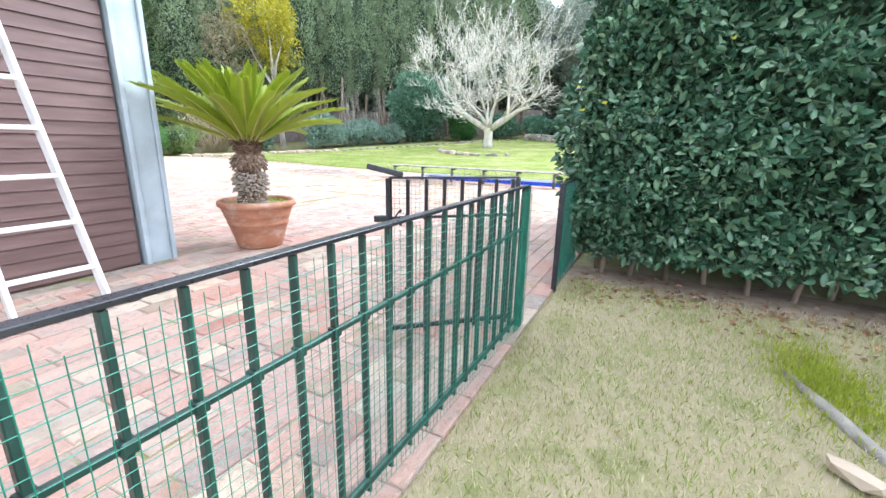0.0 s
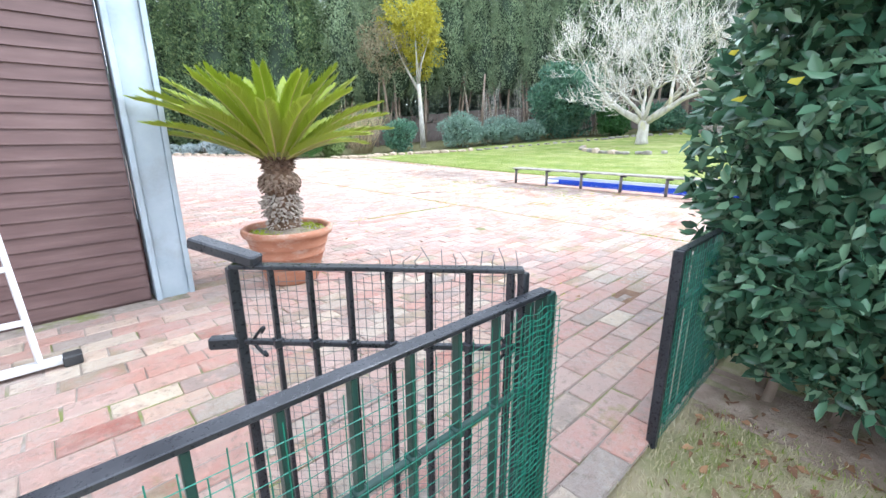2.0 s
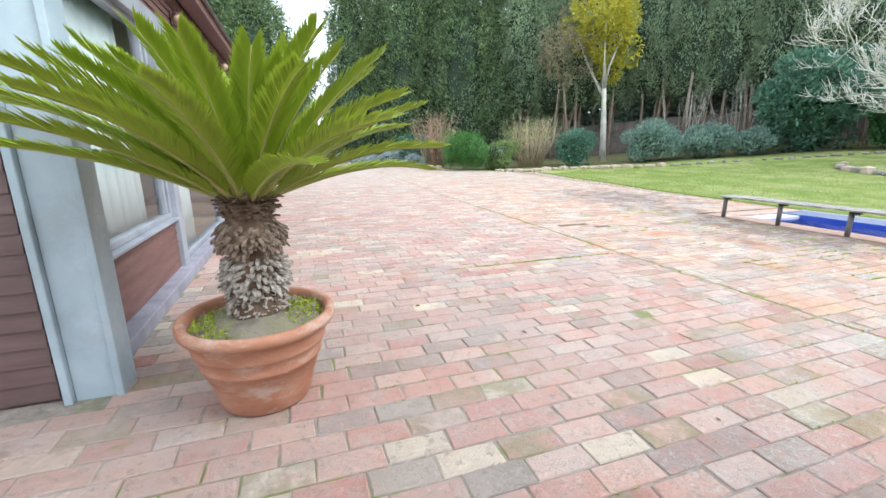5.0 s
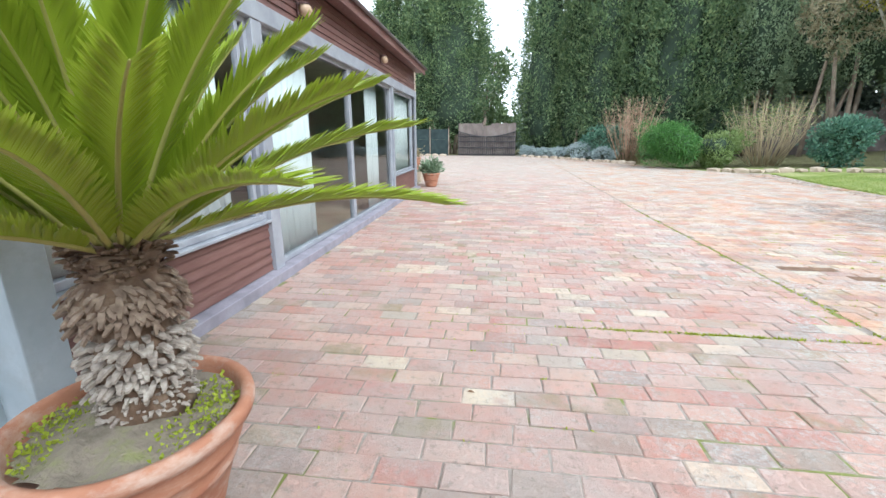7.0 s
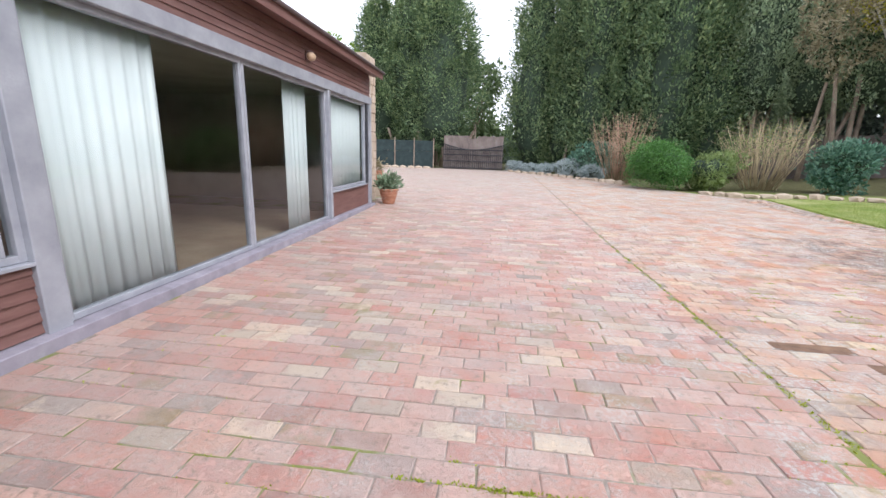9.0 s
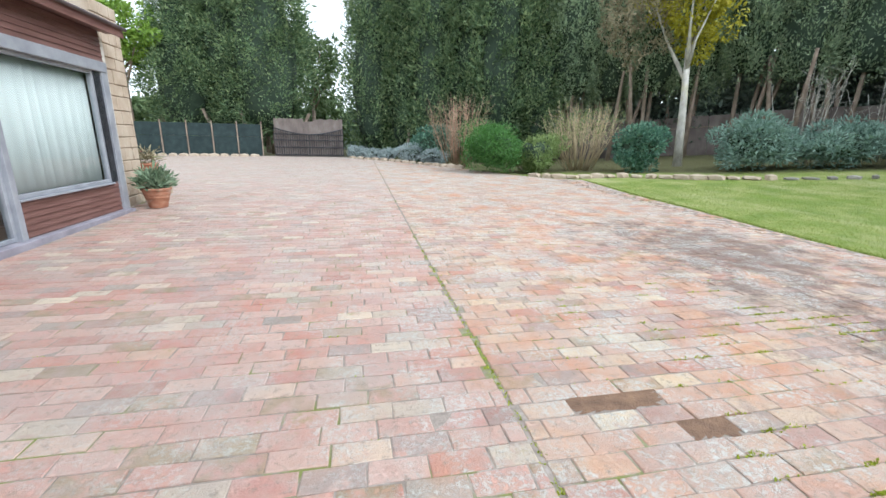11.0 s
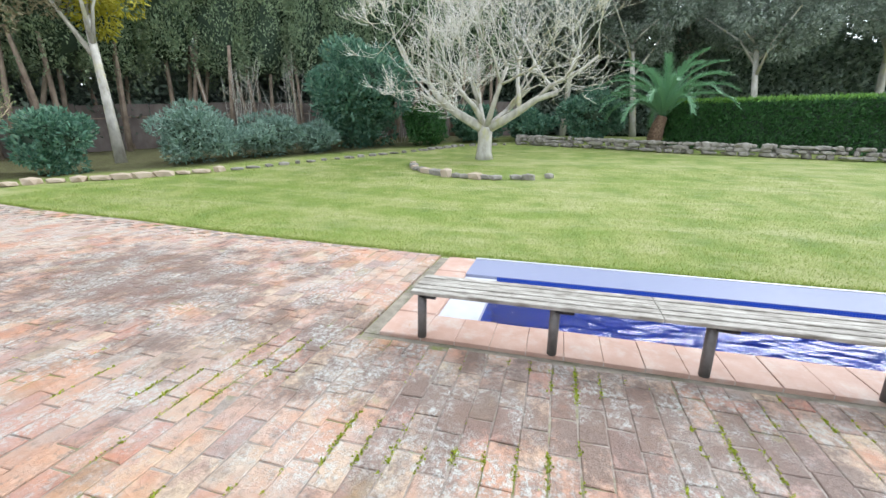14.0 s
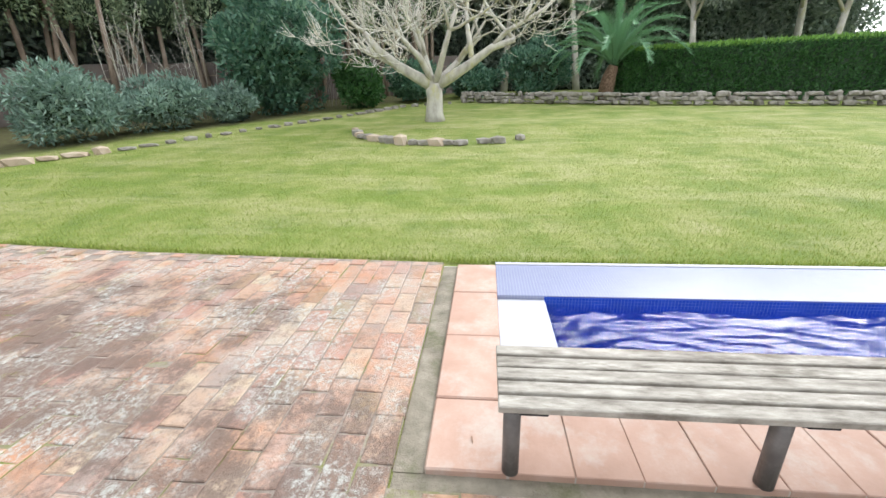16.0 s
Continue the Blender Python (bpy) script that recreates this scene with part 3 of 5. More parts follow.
# ---- pool ----
pool = thing("swimming_pool", "narrow blue mosaic swimming pool with rippled water", "swimming pool")
WX0, WX1, WY1 = 11.98, 13.24, 7.63
bm = bmesh.new()
add_box(bm, WX0 - 0.1, WX1 + 0.1, POOL_Y0 - 0.1, WY1 + 0.1, -1.6, -1.45)
add_box(bm, WX0 - 0.12, WX0, POOL_Y0, WY1, -1.45, -0.03)
add_box(bm, WX1, WX1 + 0.12, POOL_Y0, WY1, -1.45, -0.004)
add_box(bm, WX0, WX1, WY1, WY1 + 0.12, -1.45, -0.035)
add_box(bm, WX0, WX1, POOL_Y0 - 0.12, POOL_Y0, -1.45, -0.03)
part("basin", bm, MOSAIC, pool, "deep blue mosaic basin")
box("shelf", WX0, WX1, WY1 - 0.002, 8.0, -0.09, -0.03, SHELF, pool, 0.004, "white rendered shelf at the pool end")
box("overflow_strip", WX1, 13.88, POOL_Y0, 8.0, -0.08, 0.004, LAVENDER, pool, 0.004, "pale lavender mosaic strip")
box("edge_trim", 13.88, 13.93, POOL_Y0, 8.0, -0.08, 0.014, SHELF, pool, 0.003, "white edging strip against the lawn")
wv, wf = [], []
wnx, wny = 84, 480
for j in range(wny + 1):
    for i in range(wnx + 1):
        x, y = WX0 + (WX1 - WX0) * i / wnx, POOL_Y0 + (WY1 - POOL_Y0) * j / wny
        wv.append((x, y, -0.085 + 0.019 * noise.noise((x * 10.5, y * 4.2, 0)) + 0.008 * noise.noise((x * 19, y * 9, 4))))
for j in range(wny):
    for i in range(wnx):
        q = j * (wnx + 1) + i
        wf.append((q, q + 1, q + wnx + 2, q + wnx + 1))
water = mesh_from("water", wv, wf, WATER, pool, "rippled clear water", True)
water.visible_shadow = False
for k in range(40):
    y1 = 7.995 - k * 0.275
    if y1 < POOL_Y0 + 0.3:
        break
    box("coping_tile", 11.55, 11.99, y1 - 0.272, y1, -0.06, 0.002 + 0.002 * math.sin(k * 2.3), COPING, pool, 0.004)
for k, (xa, xb) in enumerate(((11.55, 12.0), (12.006, 12.62), (12.626, 13.28), (13.286, 13.88))):
    box("coping_tile", xa, xb, 8.0, 8.355, -0.06, 0.003 + 0.003 * (k % 2), COPING, pool, 0.008)
bm = bmesh.new()
add_box(bm, POOL_X0, 11.55, POOL_Y0, 8.495, -0.14, -0.032)
add_box(bm, 11.55, 13.9, 8.355, 8.495, -0.14, -0.028)
tagged(part("drain_channel", bm, GROOVE), "mossy recessed concrete channel round the pool", "drain channel", kind="structure")
box("retaining_bed", 11.552, WX0 - 0.12, POOL_Y0, 8.353, -0.3, -0.006, PALE_JOINT, pool, 0)

# ---- bench by the pool ----
bench = thing("pool_bench", "long low slatted bench of weathered grey wood", "bench", (11.66, 8.05, 0))
for k in range(5):
    x = -0.20 + k * 0.0845
    bm = bmesh.new()
    for j in range(4):
        add_box(bm, x, x + 0.070, -1.75 * (j + 1) + 0.003, -1.75 * j, 0.39 + 0.002 * ((j + k) % 2), 0.42 + 0.002 * ((j * 3 + k) % 3), 0.004)
    part("slat", bm, SLAT, bench)
for k in range(7):
    y = -0.06 - k * 1.005
    lean = 0.006 * math.sin(k * 1.7)
    tubes("leg", [([(-0.09 + lean, y, 0), (-0.09, y, 0.37)], [0.036, 0.036])], POST, bench, 14)
    box("bracket", -0.17, 0.18, y - 0.05, y + 0.0, 0.36, 0.388, IRON, bench, 0.004)
    bm = bmesh.new()
    add_box(bm, -0.17, -0.10, y - 0.13, y - 0.02, 0.355, 0.388, 0.004)
    part("clamp", bm, IRON, bench, "black clamp under the seat")

# ---- house ----
FX, EY = 2.385, 4.72
WALL_L = "long low house wall clad in dark stained boards"


def clap_board(name, parent, length, along, origin, z, pitch, mat, jut=0.022):
    """One lapped board: thin at its top edge, standing out at its foot."""
    bm = bmesh.new()
    sec = [(0.0, z), (jut, z), (jut * 0.9, z + 0.012), (0.008, z + pitch + 0.008), (0.0, z + pitch + 0.008)]
    rings = []
    for s in (0.0, length):
        ring = []
        for o, h in sec:
            if along == "x":
                ring.append(bm.verts.new((origin[0] + s, origin[1] - o, h)))
            else:
                ring.append(bm.verts.new((origin[0] + o, origin[1] + s, h)))
        rings.append(ring)
    k = len(sec)
    for i in range(k):
        bm.faces.new((rings[0][i], rings[0][(i + 1) % k], rings[1][(i + 1) % k], rings[1][i]))
    bm.faces.new(rings[0][::-1])
    bm.faces.new(rings[1])
    bmesh.ops.recalc_face_normals(bm, faces=bm.faces)
    return part(name, bm, mat, parent)


wall_s = box("wall_south", -6.0, 2.33, EY, EY + 0.18, -0.05, 3.2, CLAD, None, 0)
tagged(wall_s, "end wall of dark brown lapped boards", "wall", kind="structure")
for k in range(31):
    clap_board("board", wall_s, 8.33, "x", (-6.0, EY, 0), 0.02 + k * 0.103, 0.103, CLAD)

wall_e = box("wall_east", FX - 0.16, FX - 0.02, 15.1, 15.42, 0, 3.1, PLASTER, None, 0)
tagged(wall_e, WALL_L + " and large glazed openings", "wall", kind="structure")
box("plinth", FX - 0.14, FX + 0.125, 4.865, 15.3, -0.05, 0.095, PLINTH, wall_e, 0.006, "grey concrete plinth")
for y0, y1, top in ((4.92, 7.20, 0.64), (12.68, 15.12, 0.62)):
    box("backing", FX - 0.13, FX - 0.03, y0, y1, 0.10, top, CLAD_RED, wall_e, 0)
    for k in range(6):
        clap_board("board", wall_e, y1 - y0, "y", (FX - 0.03, y0, 0), 0.105 + k * (top - 0.105) / 6, (top - 0.105) / 6 - 0.006, CLAD_RED, 0.026)
box("lintel", FX - 0.11, FX + 0.045, 4.86, 15.3, 2.51, 2.68, FRAME, wall_e, 0.006, "pale grey steel lintel")
box("band_backing", FX - 0.13, FX - 0.02, 4.86, 15.3, 2.68, 3.2, CLAD_RED, wall_e, 0)
for k in range(6):
    clap_board("board", wall_e, 10.44, "y", (FX - 0.02, 4.86, 0), 2.685 + k * 0.083, 0.077, CLAD_RED, 0.024)

pillar = thing("steel_column", "pale blue-grey painted steel corner column", "column", (0, 0, 0), kind="structure")
box("flange", 2.36, 2.40, 4.655, 4.86, -0.05, 3.19, STEEL, pillar, 0.004)
box("web", 2.40, 2.60, 4.735, 4.80, -0.05, 3.19, STEEL, pillar, 0.002)
box("flange", 2.60, 2.64, 4.665, 4.86, -0.05, 3.19, STEEL, pillar, 0.004)
box("face_plate", 2.402, 2.598, 4.690, 4.732, -0.05, 3.19, STEEL, pillar, 0.003)


def glazed(name, label, y0, y1, z0, z1, frame_w=0.055, mid=()):
    """A framed pane in the east wall."""
    ob = tagged(thing(name, label, "window"), kind="structure")
    x0, x1 = FX - 0.10, FX - 0.02
    box("frame", x0, x1, y0, y0 + frame_w, z0, z1, FRAME, ob)
    box("frame", x0, x1, y1 - frame_w, y1, z0, z1, FRAME, ob)
    box("frame", x0, x1, y0 + frame_w, y1 - frame_w, z0, z0 + frame_w, FRAME, ob)
    box("frame", x0, x1, y0 + frame_w, y1 - frame_w, z1 - frame_w, z1, FRAME, ob)
    for y in mid:
        box("mullion", x0 + 0.01, x1 - 0.004, y - 0.025, y + 0.025, z0 + frame_w, z1 - frame_w, FRAME, ob)
    g = mesh_from("pane", [(FX - 0.06, y, z) for y, z in ((y0 + frame_w, z0 + frame_w), (y1 - frame_w, z0 + frame_w), (y1 - frame_w, z1 - frame_w), (y0 + frame_w, z1 - frame_w))], [(0, 1, 2, 3)], GLASS, ob, "clear reflecting glass")
    g.visible_shadow = False
    return ob


glazed("window_1", "wide window above a boarded sill, white curtain inside", 4.92, 7.20, 0.645, 2.51, mid=(7.05,))
glazed("door_1", "sliding glass door with grey metal frame", 7.38, 9.95, 0.10, 2.51)
glazed("door_2", "sliding glass door with grey metal frame", 9.955, 12.58, 0.10, 2.51)
glazed("window_2", "window above a boarded sill, pale curtain drawn", 12.68, 14.95, 0.625, 2.51)
for y0, y1 in ((7.20, 7.38), (12.58, 12.68), (15.12, 15.30)):
    box("post", FX - 0.11, FX + 0.035, y0, y1, -0.02, 2.508, FRAME, wall_e, 0.006, "grey steel post")
box("post", FX - 0.11, FX + 0.0, 14.95, 15.12, 0.625, 2.508, IRON, wall_e, 0.004)
box("sill", FX - 0.12, FX + 0.04, 4.92, 7.20, 0.615, 0.643, FRAME, wall_e, 0.004)
box("sill", FX - 0.12, FX + 0.04, 12.68, 14.95, 0.595, 0.623, FRAME, wall_e, 0.004)


def curtain(y0, y1, z0, z1, x, folds, label, deep=0.014):
    verts, faces, k = [], [], int((y1 - y0) * 60)
    for i in range(k + 1):
        y = y0 + (y1 - y0) * i / k
        d = deep * (math.sin((y - y0) * folds + 1.5 * math.sin(y * 2.3)) + 0.5 * math.sin((y - y0) * folds * 2.3 + 1) * math.sin(y * 3.1))
        for j, z in enumerate((z0, (z0 + z1) / 2, z1)):
            verts.append((x + d * (1.0 - 0.25 * j), y + 0.01 * j * math.sin(y * 9), z))
    for i in range(k):
        for j in range(2):
            q = i * 3 + j
            faces.append((q, q + 3, q + 4, q + 1))
    ob = mesh_from("curtain", verts, faces, CURTAIN, smooth=True)
    so = ob.modifiers.new("thickness", "SOLIDIFY")
    so.thickness = 0.004
    return tagged(ob, label, "curtain", "white curtains behind the glass")


curtain(4.98, 6.86, 0.60, 2.55, FX - 0.16, 34, "white gathered curtain drawn across a window")
curtain(7.44, 8.72, 0.03, 2.50, FX - 0.17, 36, "white full-length curtain gathered beside a glass door")
curtain(11.3, 12.1, 0.03, 2.55, FX - 0.22, 40, "white full-length curtain gathered beside a glass door")
curtain(12.72, 14.94, 0.58, 2.50, FX - 0.16, 26, "thin white curtain drawn across a window", 0.007)

for nm, b, mt, lb, ct in (("floor_inside", (-6.0, FX - 0.14, 4.9, 15.4, -0.05, 0.02), TILE_IN, "tan tiled floor inside the house", "floor"),
                          ("ceiling", (-6.0, FX - 0.13, 4.9, 15.4, 2.72, 2.9), PLASTER, "plain pale ceiling inside the house", "ceiling"),
                          ("wall_west", (-6.15, -6.0, 4.72, 15.42, -0.05, 3.2), PLASTER, "plain cream wall", "wall"),
                          ("wall_north", (-6.0, FX - 0.16, 15.4, 15.55, -0.05, 3.2), PLASTER, "plain cream wall", "wall")):
    tagged(box(nm, *b, mt, None, 0), lb, ct, kind="structure")
roof = tagged(box("roof", -6.4, 2.60, 4.45, 15.62, 3.24, 3.31, ROOFM, None, 0.006), "thin dark overhanging roof sheet with brown fascia", "roof", kind="structure")
box("fascia", 2.60, 2.635, 4.45, 15.62, 3.15, 3.33, CLAD_RED, roof, 0.004, "brown timber fascia board")
box("soffit", FX + 0.02, 2.60, 4.88, 15.5, 3.19, 3.235, CLAD_RED, roof, 0)
box("fascia", -6.4, 2.598, 4.41, 4.448, 3.15, 3.33, CLAD_RED, roof, 0.004)
tubes("gutter", [([(2.66, 4.4, 3.30), (2.66, 15.65, 3.30)], [0.032, 0.032])], ROOFM, roof, 10, "dark metal gutter")

for y, z in ((8.32, 2.86), (11.80, 2.92)):
    lamp = thing("wall_lamp", "small tan bulkhead lamp fixed to the boarding", "wall lamp", (FX + 0.02, y, z), "outdoor wall lamps")
    bm = bmesh.new()
    bmesh.ops.create_uvsphere(bm, u_segments=20, v_segments=12, radius=0.085, matrix=Matrix.Translation((0.06, 0, 0)) @ Matrix.Diagonal((0.8, 1.25, 0.85, 1)))
    part("housing", bm, LAMPM, lamp, smooth=True)
    bm = bmesh.new()
    bmesh.ops.create_uvsphere(bm, u_segments=20, v_segments=12, radius=0.092, matrix=Matrix.Translation((0.055, 0, 0.012)) @ Matrix.Diagonal((0.8, 1.25, 0.85, 1)))
    bmesh.ops.bisect_plane(bm, geom=bm.verts[:] + bm.edges[:] + bm.faces[:], plane_co=(0, 0, 0.02), plane_no=(0.3, 0, -1), clear_outer=True)
    part("cowl", bm, CLAD, lamp, "dark half cowl", True)
    box("back_plate", -0.01, 0.012, -0.08, 0.08, -0.07, 0.07, CLAD, lamp)

# stone chimney block past the house corner
chim = tagged(box("stone_chimney", 0.4, 2.16, 15.56, 16.44, -0.1, 3.78, SANDSTONE, None, 0), "tall chimney of squared tan sandstone blocks", "chimney", kind="structure")
z, row = 0.0, 0
while z < 3.7:
    h = 0.20 + 0.07 * rng.random()
    y = 15.56 - (0.12 if row % 2 else 0.0)
    while y < 16.44:
        w = 0.26 + 0.2 * rng.random()
        a, b = max(y, 15.56), min(y + w, 16.45)
        if b - a > 0.05:
            box("stone", 2.10, 2.19 + 0.02 * rng.random(), a + 0.006, b - 0.006, z + 0.006, min(z + h, 3.79) - 0.006, SANDSTONE, chim, 0.012)
        y += w
    z, row = z + h, row + 1

# ---- fence and gates round the front lawn ----
def wire_net(name, a, b, z0, z1, step, r, mat, parent, lean=0.0):
    """Wire netting from a to b as thin square wires."""
    a, b = Vector((*a, 0)), Vector((*b, 0))
    d, ln = (b - a).normalized(), (b - a).length
    nrm = Vector((-d.y, d.x, 0))
    verts, faces = [], []

    def wire(p, q):
        t = (q - p).normalized()
        s, u = nrm * r, t.cross(nrm) * r
        k = len(verts)
        for c in (p, q):
            verts.extend((c + s, c + u, c - s, c - u))
        for i in range(4):
            faces.append((k + i, k + (i + 1) % 4, k + 4 + (i + 1) % 4, k + 4 + i))

    for i in range(int(ln / step) + 1):
        s0 = min(ln, i * step)
        off = lean * 0.4 * math.sin(i * 0.7)
        wire(a + d * s0 + Vector((0, 0, z0)), a + d * min(ln, max(0, s0 + off)) + Vector((0, 0, z1 + 0.02 * math.sin(i * 2.1))))
    for j in range(int((z1 - z0) / step) + 1):
        z = z0 + j * step
        prev = a + Vector((0, 0, z))
        for k in range(1, 9):
            q = a + d * (ln * k / 8) + Vector((0, 0, z + 0.006 * math.sin(k * 1.9 + j)))
            wire(prev, q)
            prev = q
    ob = mesh_from(name, verts, faces, mat, parent, "thin wire netting")
    return ob


def iron_panel(ob, a, b, top, pitch, rail_z, bar_mat, scroll=True, first=0.06):
    """Flat top rail, middle rail, foot rail and upright bars between a and b."""
    a, b = Vector((*a, 0)), Vector((*b, 0))
    d, ln = (b - a).normalized(), (b - a).length
    for nm, z, w, h, m in (("top_rail", top - 0.006, 0.034, 0.012, IRON), ("middle_rail", rail_z, 0.016, 0.016, bar_mat), ("foot_rail", 0.07, 0.02, 0.03, bar_mat)):
        bm = bmesh.new()
        bar(bm, a + Vector((0, 0, z)), b + Vector((0, 0, z)), w, h)
        part(nm, bm, m, ob)
    s = first
    while s < ln:
        p = a + d * s
        bm = bmesh.new()
        bar(bm, (p.x, p.y, 0.03), (p.x, p.y, top - 0.016), 0.013, 0.021)
        add_box(bm, p.x - 0.014, p.x + 0.014, p.y - 0.014, p.y + 0.014, rail_z - 0.014, rail_z + 0.014, 0.003)
        part("bar", bm, bar_mat, ob)
        s += pitch
    if scroll:
        for end, sg in ((a + d * 0.07, 1), (b - d * 0.07, -1)):
            for up in (1, -1):
                pts = []
                for k in range(11):
                    t = k / 10 * 4.2
                    r = 0.030 * (1 - k / 14)
                    c = end + d * sg * (-0.012 + r * math.cos(t) * -0.8) + Vector((0, 0, rail_z + up * (0.028 + r * math.sin(t - 1.2))))
                    pts.append(c)
                tubes("scroll", [(pts, [0.005] * 11)], IRON, ob, 6, "curled iron scroll")


FENCE_A, FENCE_B = (-1.6, 1.34), (2.775, 1.25)
fence = thing("garden_fence", "black iron bar fence lined with green wire netting", "fence")
BARG = surface("dark_green_painted_bar", (0.008, 0.025, 0.021), (0.013, 0.046, 0.037), (0.028, 0.08, 0.062), 7, 60, 0.45)
iron_panel(fence, FENCE_A, FENCE_B, 0.92, 0.125, 0.66, BARG, False)
for x, y in (FENCE_B, (0.4, 1.30), (-1.6, 1.34)):
    box("post", x - 0.02, x + 0.02, y - 0.02, y + 0.02, -0.03, 0.912, BARG, fence, 0.003)
wire_net("netting", (FENCE_A[0], FENCE_A[1] - 0.022), (FENCE_B[0], FENCE_B[1] - 0.022), 0.02, 0.88, 0.03, 0.0011, GREENWIRE, fence, 0.02)
wire_net("netting", (2.60, 1.225), (2.81, 1.222), 0.02, 0.89, 0.018, 0.0012, GREENWIRE, fence, 0.01)

short = thing("garden_fence", "short iron fence piece with green netting beside a hedge", "fence")
iron_panel(short, (3.62, 1.20), (4.55, 1.20), 0.87, 0.105, 0.62, BARG, False, 0.11)
box("post", 3.60, 3.635, 1.18, 1.22, -0.03, 0.868, IRON, short, 0.003)
wire_net("netting", (3.63, 1.178), (4.5, 1.178), 0.02, 0.85, 0.03, 0.0011, GREENWIRE, short, 0.02)

GA, GB = (2.21, 1.87), (2.745, 1.30)
gate = thing("garden_gate", "open black iron gate lined with grey wire netting", "gate")
iron_panel(gate, GA, GB, 0.97, 0.107, 0.74, IRON, True, 0.107)
box("gate_post", GA[0] - 0.014, GA[0] + 0.014, GA[1] - 0.014, GA[1] + 0.014, 0.03, 0.96, IRON, gate, 0.003)
box("gate_post", GB[0] - 0.012, GB[0] + 0.012, GB[1] - 0.012, GB[1] + 0.012, 0.03, 0.958, IRON, gate, 0.003)
bm = bmesh.new()
bar(bm, (GA[0] - 0.06, GA[1] + 0.10, 1.025), (GA[0] + 0.05, GA[1] - 0.06, 0.98), 0.05, 0.03)
part("latch_bar", bm, IRON, gate, "thick flat latch bar")
bm = bmesh.new()
bar(bm, (GA[0] - 0.07, GA[1] + 0.05, 0.74), (GA[0], GA[1], 0.74), 0.03, 0.035)
part("latch", bm, IRON, gate)
wire_net("netting", GA, GB, 0.04, 0.955, 0.026, 0.0010, GREYWIRE, gate, 0.02)

for k in range(12):
    f = 0.52 + 0.042 * k
    x, y = GA[0] + (GB[0] - GA[0]) * f, GA[1] + (GB[1] - GA[1]) * f
    tubes("wire_end", [([(x, y, 0.93), (x + 0.004 * rng.normal(), y, 0.985), (x + 0.012 * rng.normal(), y + 0.01 * rng.normal(), 0.995 + 0.03 * rng.random())], [0.0013] * 3)], GREYWIRE, gate, 4)

# ---- ladder against the end wall ----
ladder = thing("ladder", "white aluminium ladder leaning on a boarded wall", "ladder")
LB, LT = 3.83, 4.64
for x0, x1, nm in ((1.66, 1.50, "rail"), (1.18, 1.20, "rail")):
    bm = bmesh.new()
    bar(bm, (x0, LB, 0.05), (x1, LT, 2.9), 0.028, 0.062)
    part(nm, bm, ALU, ladder)
for k in range(9):
    f = (0.24 + 0.3 * k) / 2.85
    y, z = LB + (LT - LB) * f, 0.05 + 2.85 * f
    bm = bmesh.new()
    bar(bm, (1.18 + 0.02 * f, y, z), (1.66 - 0.16 * f, y, z), 0.035, 0.03)
    part("rung", bm, ALU, ladder)
bm = bmesh.new()
bar(bm, (1.05, LB, 0.04), (1.80, LB, 0.04), 0.06, 0.04)
part("stabiliser", bm, ALU, ladder, "wide white foot bar")
for x in (1.80, 1.05):
    box("foot", x - 0.045, x + 0.045, LB - 0.045, LB + 0.045, 0.0, 0.065, RUBBER, ladder, 0.008, "black rubber foot")


# ---- planting ----
def pot_shape(ob, r, h, label=""):
    p = [(r * 0.56, 0.0), (r * 0.60, h * 0.04), (r * 0.66, h * 0.22), (r * 0.775, h * 0.50), (r * 0.795, h * 0.51), (r * 0.80, h * 0.535), (r * 0.795, h * 0.555), (r * 0.845, h * 0.67), (r * 0.862, h * 0.68), (r * 0.862, h * 0.705), (r * 0.90, h * 0.80), (r * 0.93, h * 0.86), (r * 0.99, h * 0.88),
         (r * 1.01, h * 0.93), (r * 1.0, h * 0.98), (r * 0.96, h), (r * 0.90, h * 0.985), (r * 0.87, h * 0.94), (r * 0.86, h * 0.85)]
    return lathe("pot", p, TERRA, ob, 40, label or "terracotta pot with a rolled rim", 0.004)


def frond_arrays(base, az, elev, length, droop, leaflet, count, wide, verts, faces, stems):
    """One feather-shaped frond: a stem and two rows of narrow leaflets in a shallow V."""
    h = Vector((math.cos(az), math.sin(az), 0))
    pts, e, p = [], elev, Vector(base)
    for k in range(13):
        pts.append(p.copy())
        e = elev - droop * (k / 12) ** 1.5
        p = p + (h * math.cos(e) + Vector((0, 0, math.sin(e)))) * length / 12
    stems.append((pts, [0.011 * (1 - 0.75 * k / 12) for k in range(13)]))
    side = Vector((-h.y, h.x, 0))
    first = len(verts)
    frame_at = []
    for i in range(count + 1):
        f = (0.10 + 0.90 * i / count) * 11.999
        k = int(f)
        tan = (pts[k + 1] - pts[k]).normalized()
        verts.append(pts[k].lerp(pts[k + 1], f - k))
        frame_at.append(tan)
    for i in range(count):
        t, tan = i / (count - 1), frame_at[i]
        c = verts[first + i].lerp(verts[first + i + 1], 0.5)
        up = side.cross(tan)
        if up.z < 0:
            up = -up
        ln = leaflet * (math.sin(math.pi * min(1, 0.14 + 0.76 * t)) ** 0.5) * rng.uniform(0.9, 1.08)
        for sg in (1, -1):
            d = (side * sg * 0.62 + tan * (0.80 + 0.45 * t) + up * (0.30 + 0.05 * rng.normal())).normalized()
            w = tan * wide
            m = c + d * ln * 0.6
            q = len(verts)
            verts.extend((m + w, c + d * ln - Vector((0, 0, 0.02 * ln)), m - w))
            faces.append((first + i, first + i + 1, q, q + 1, q + 2))


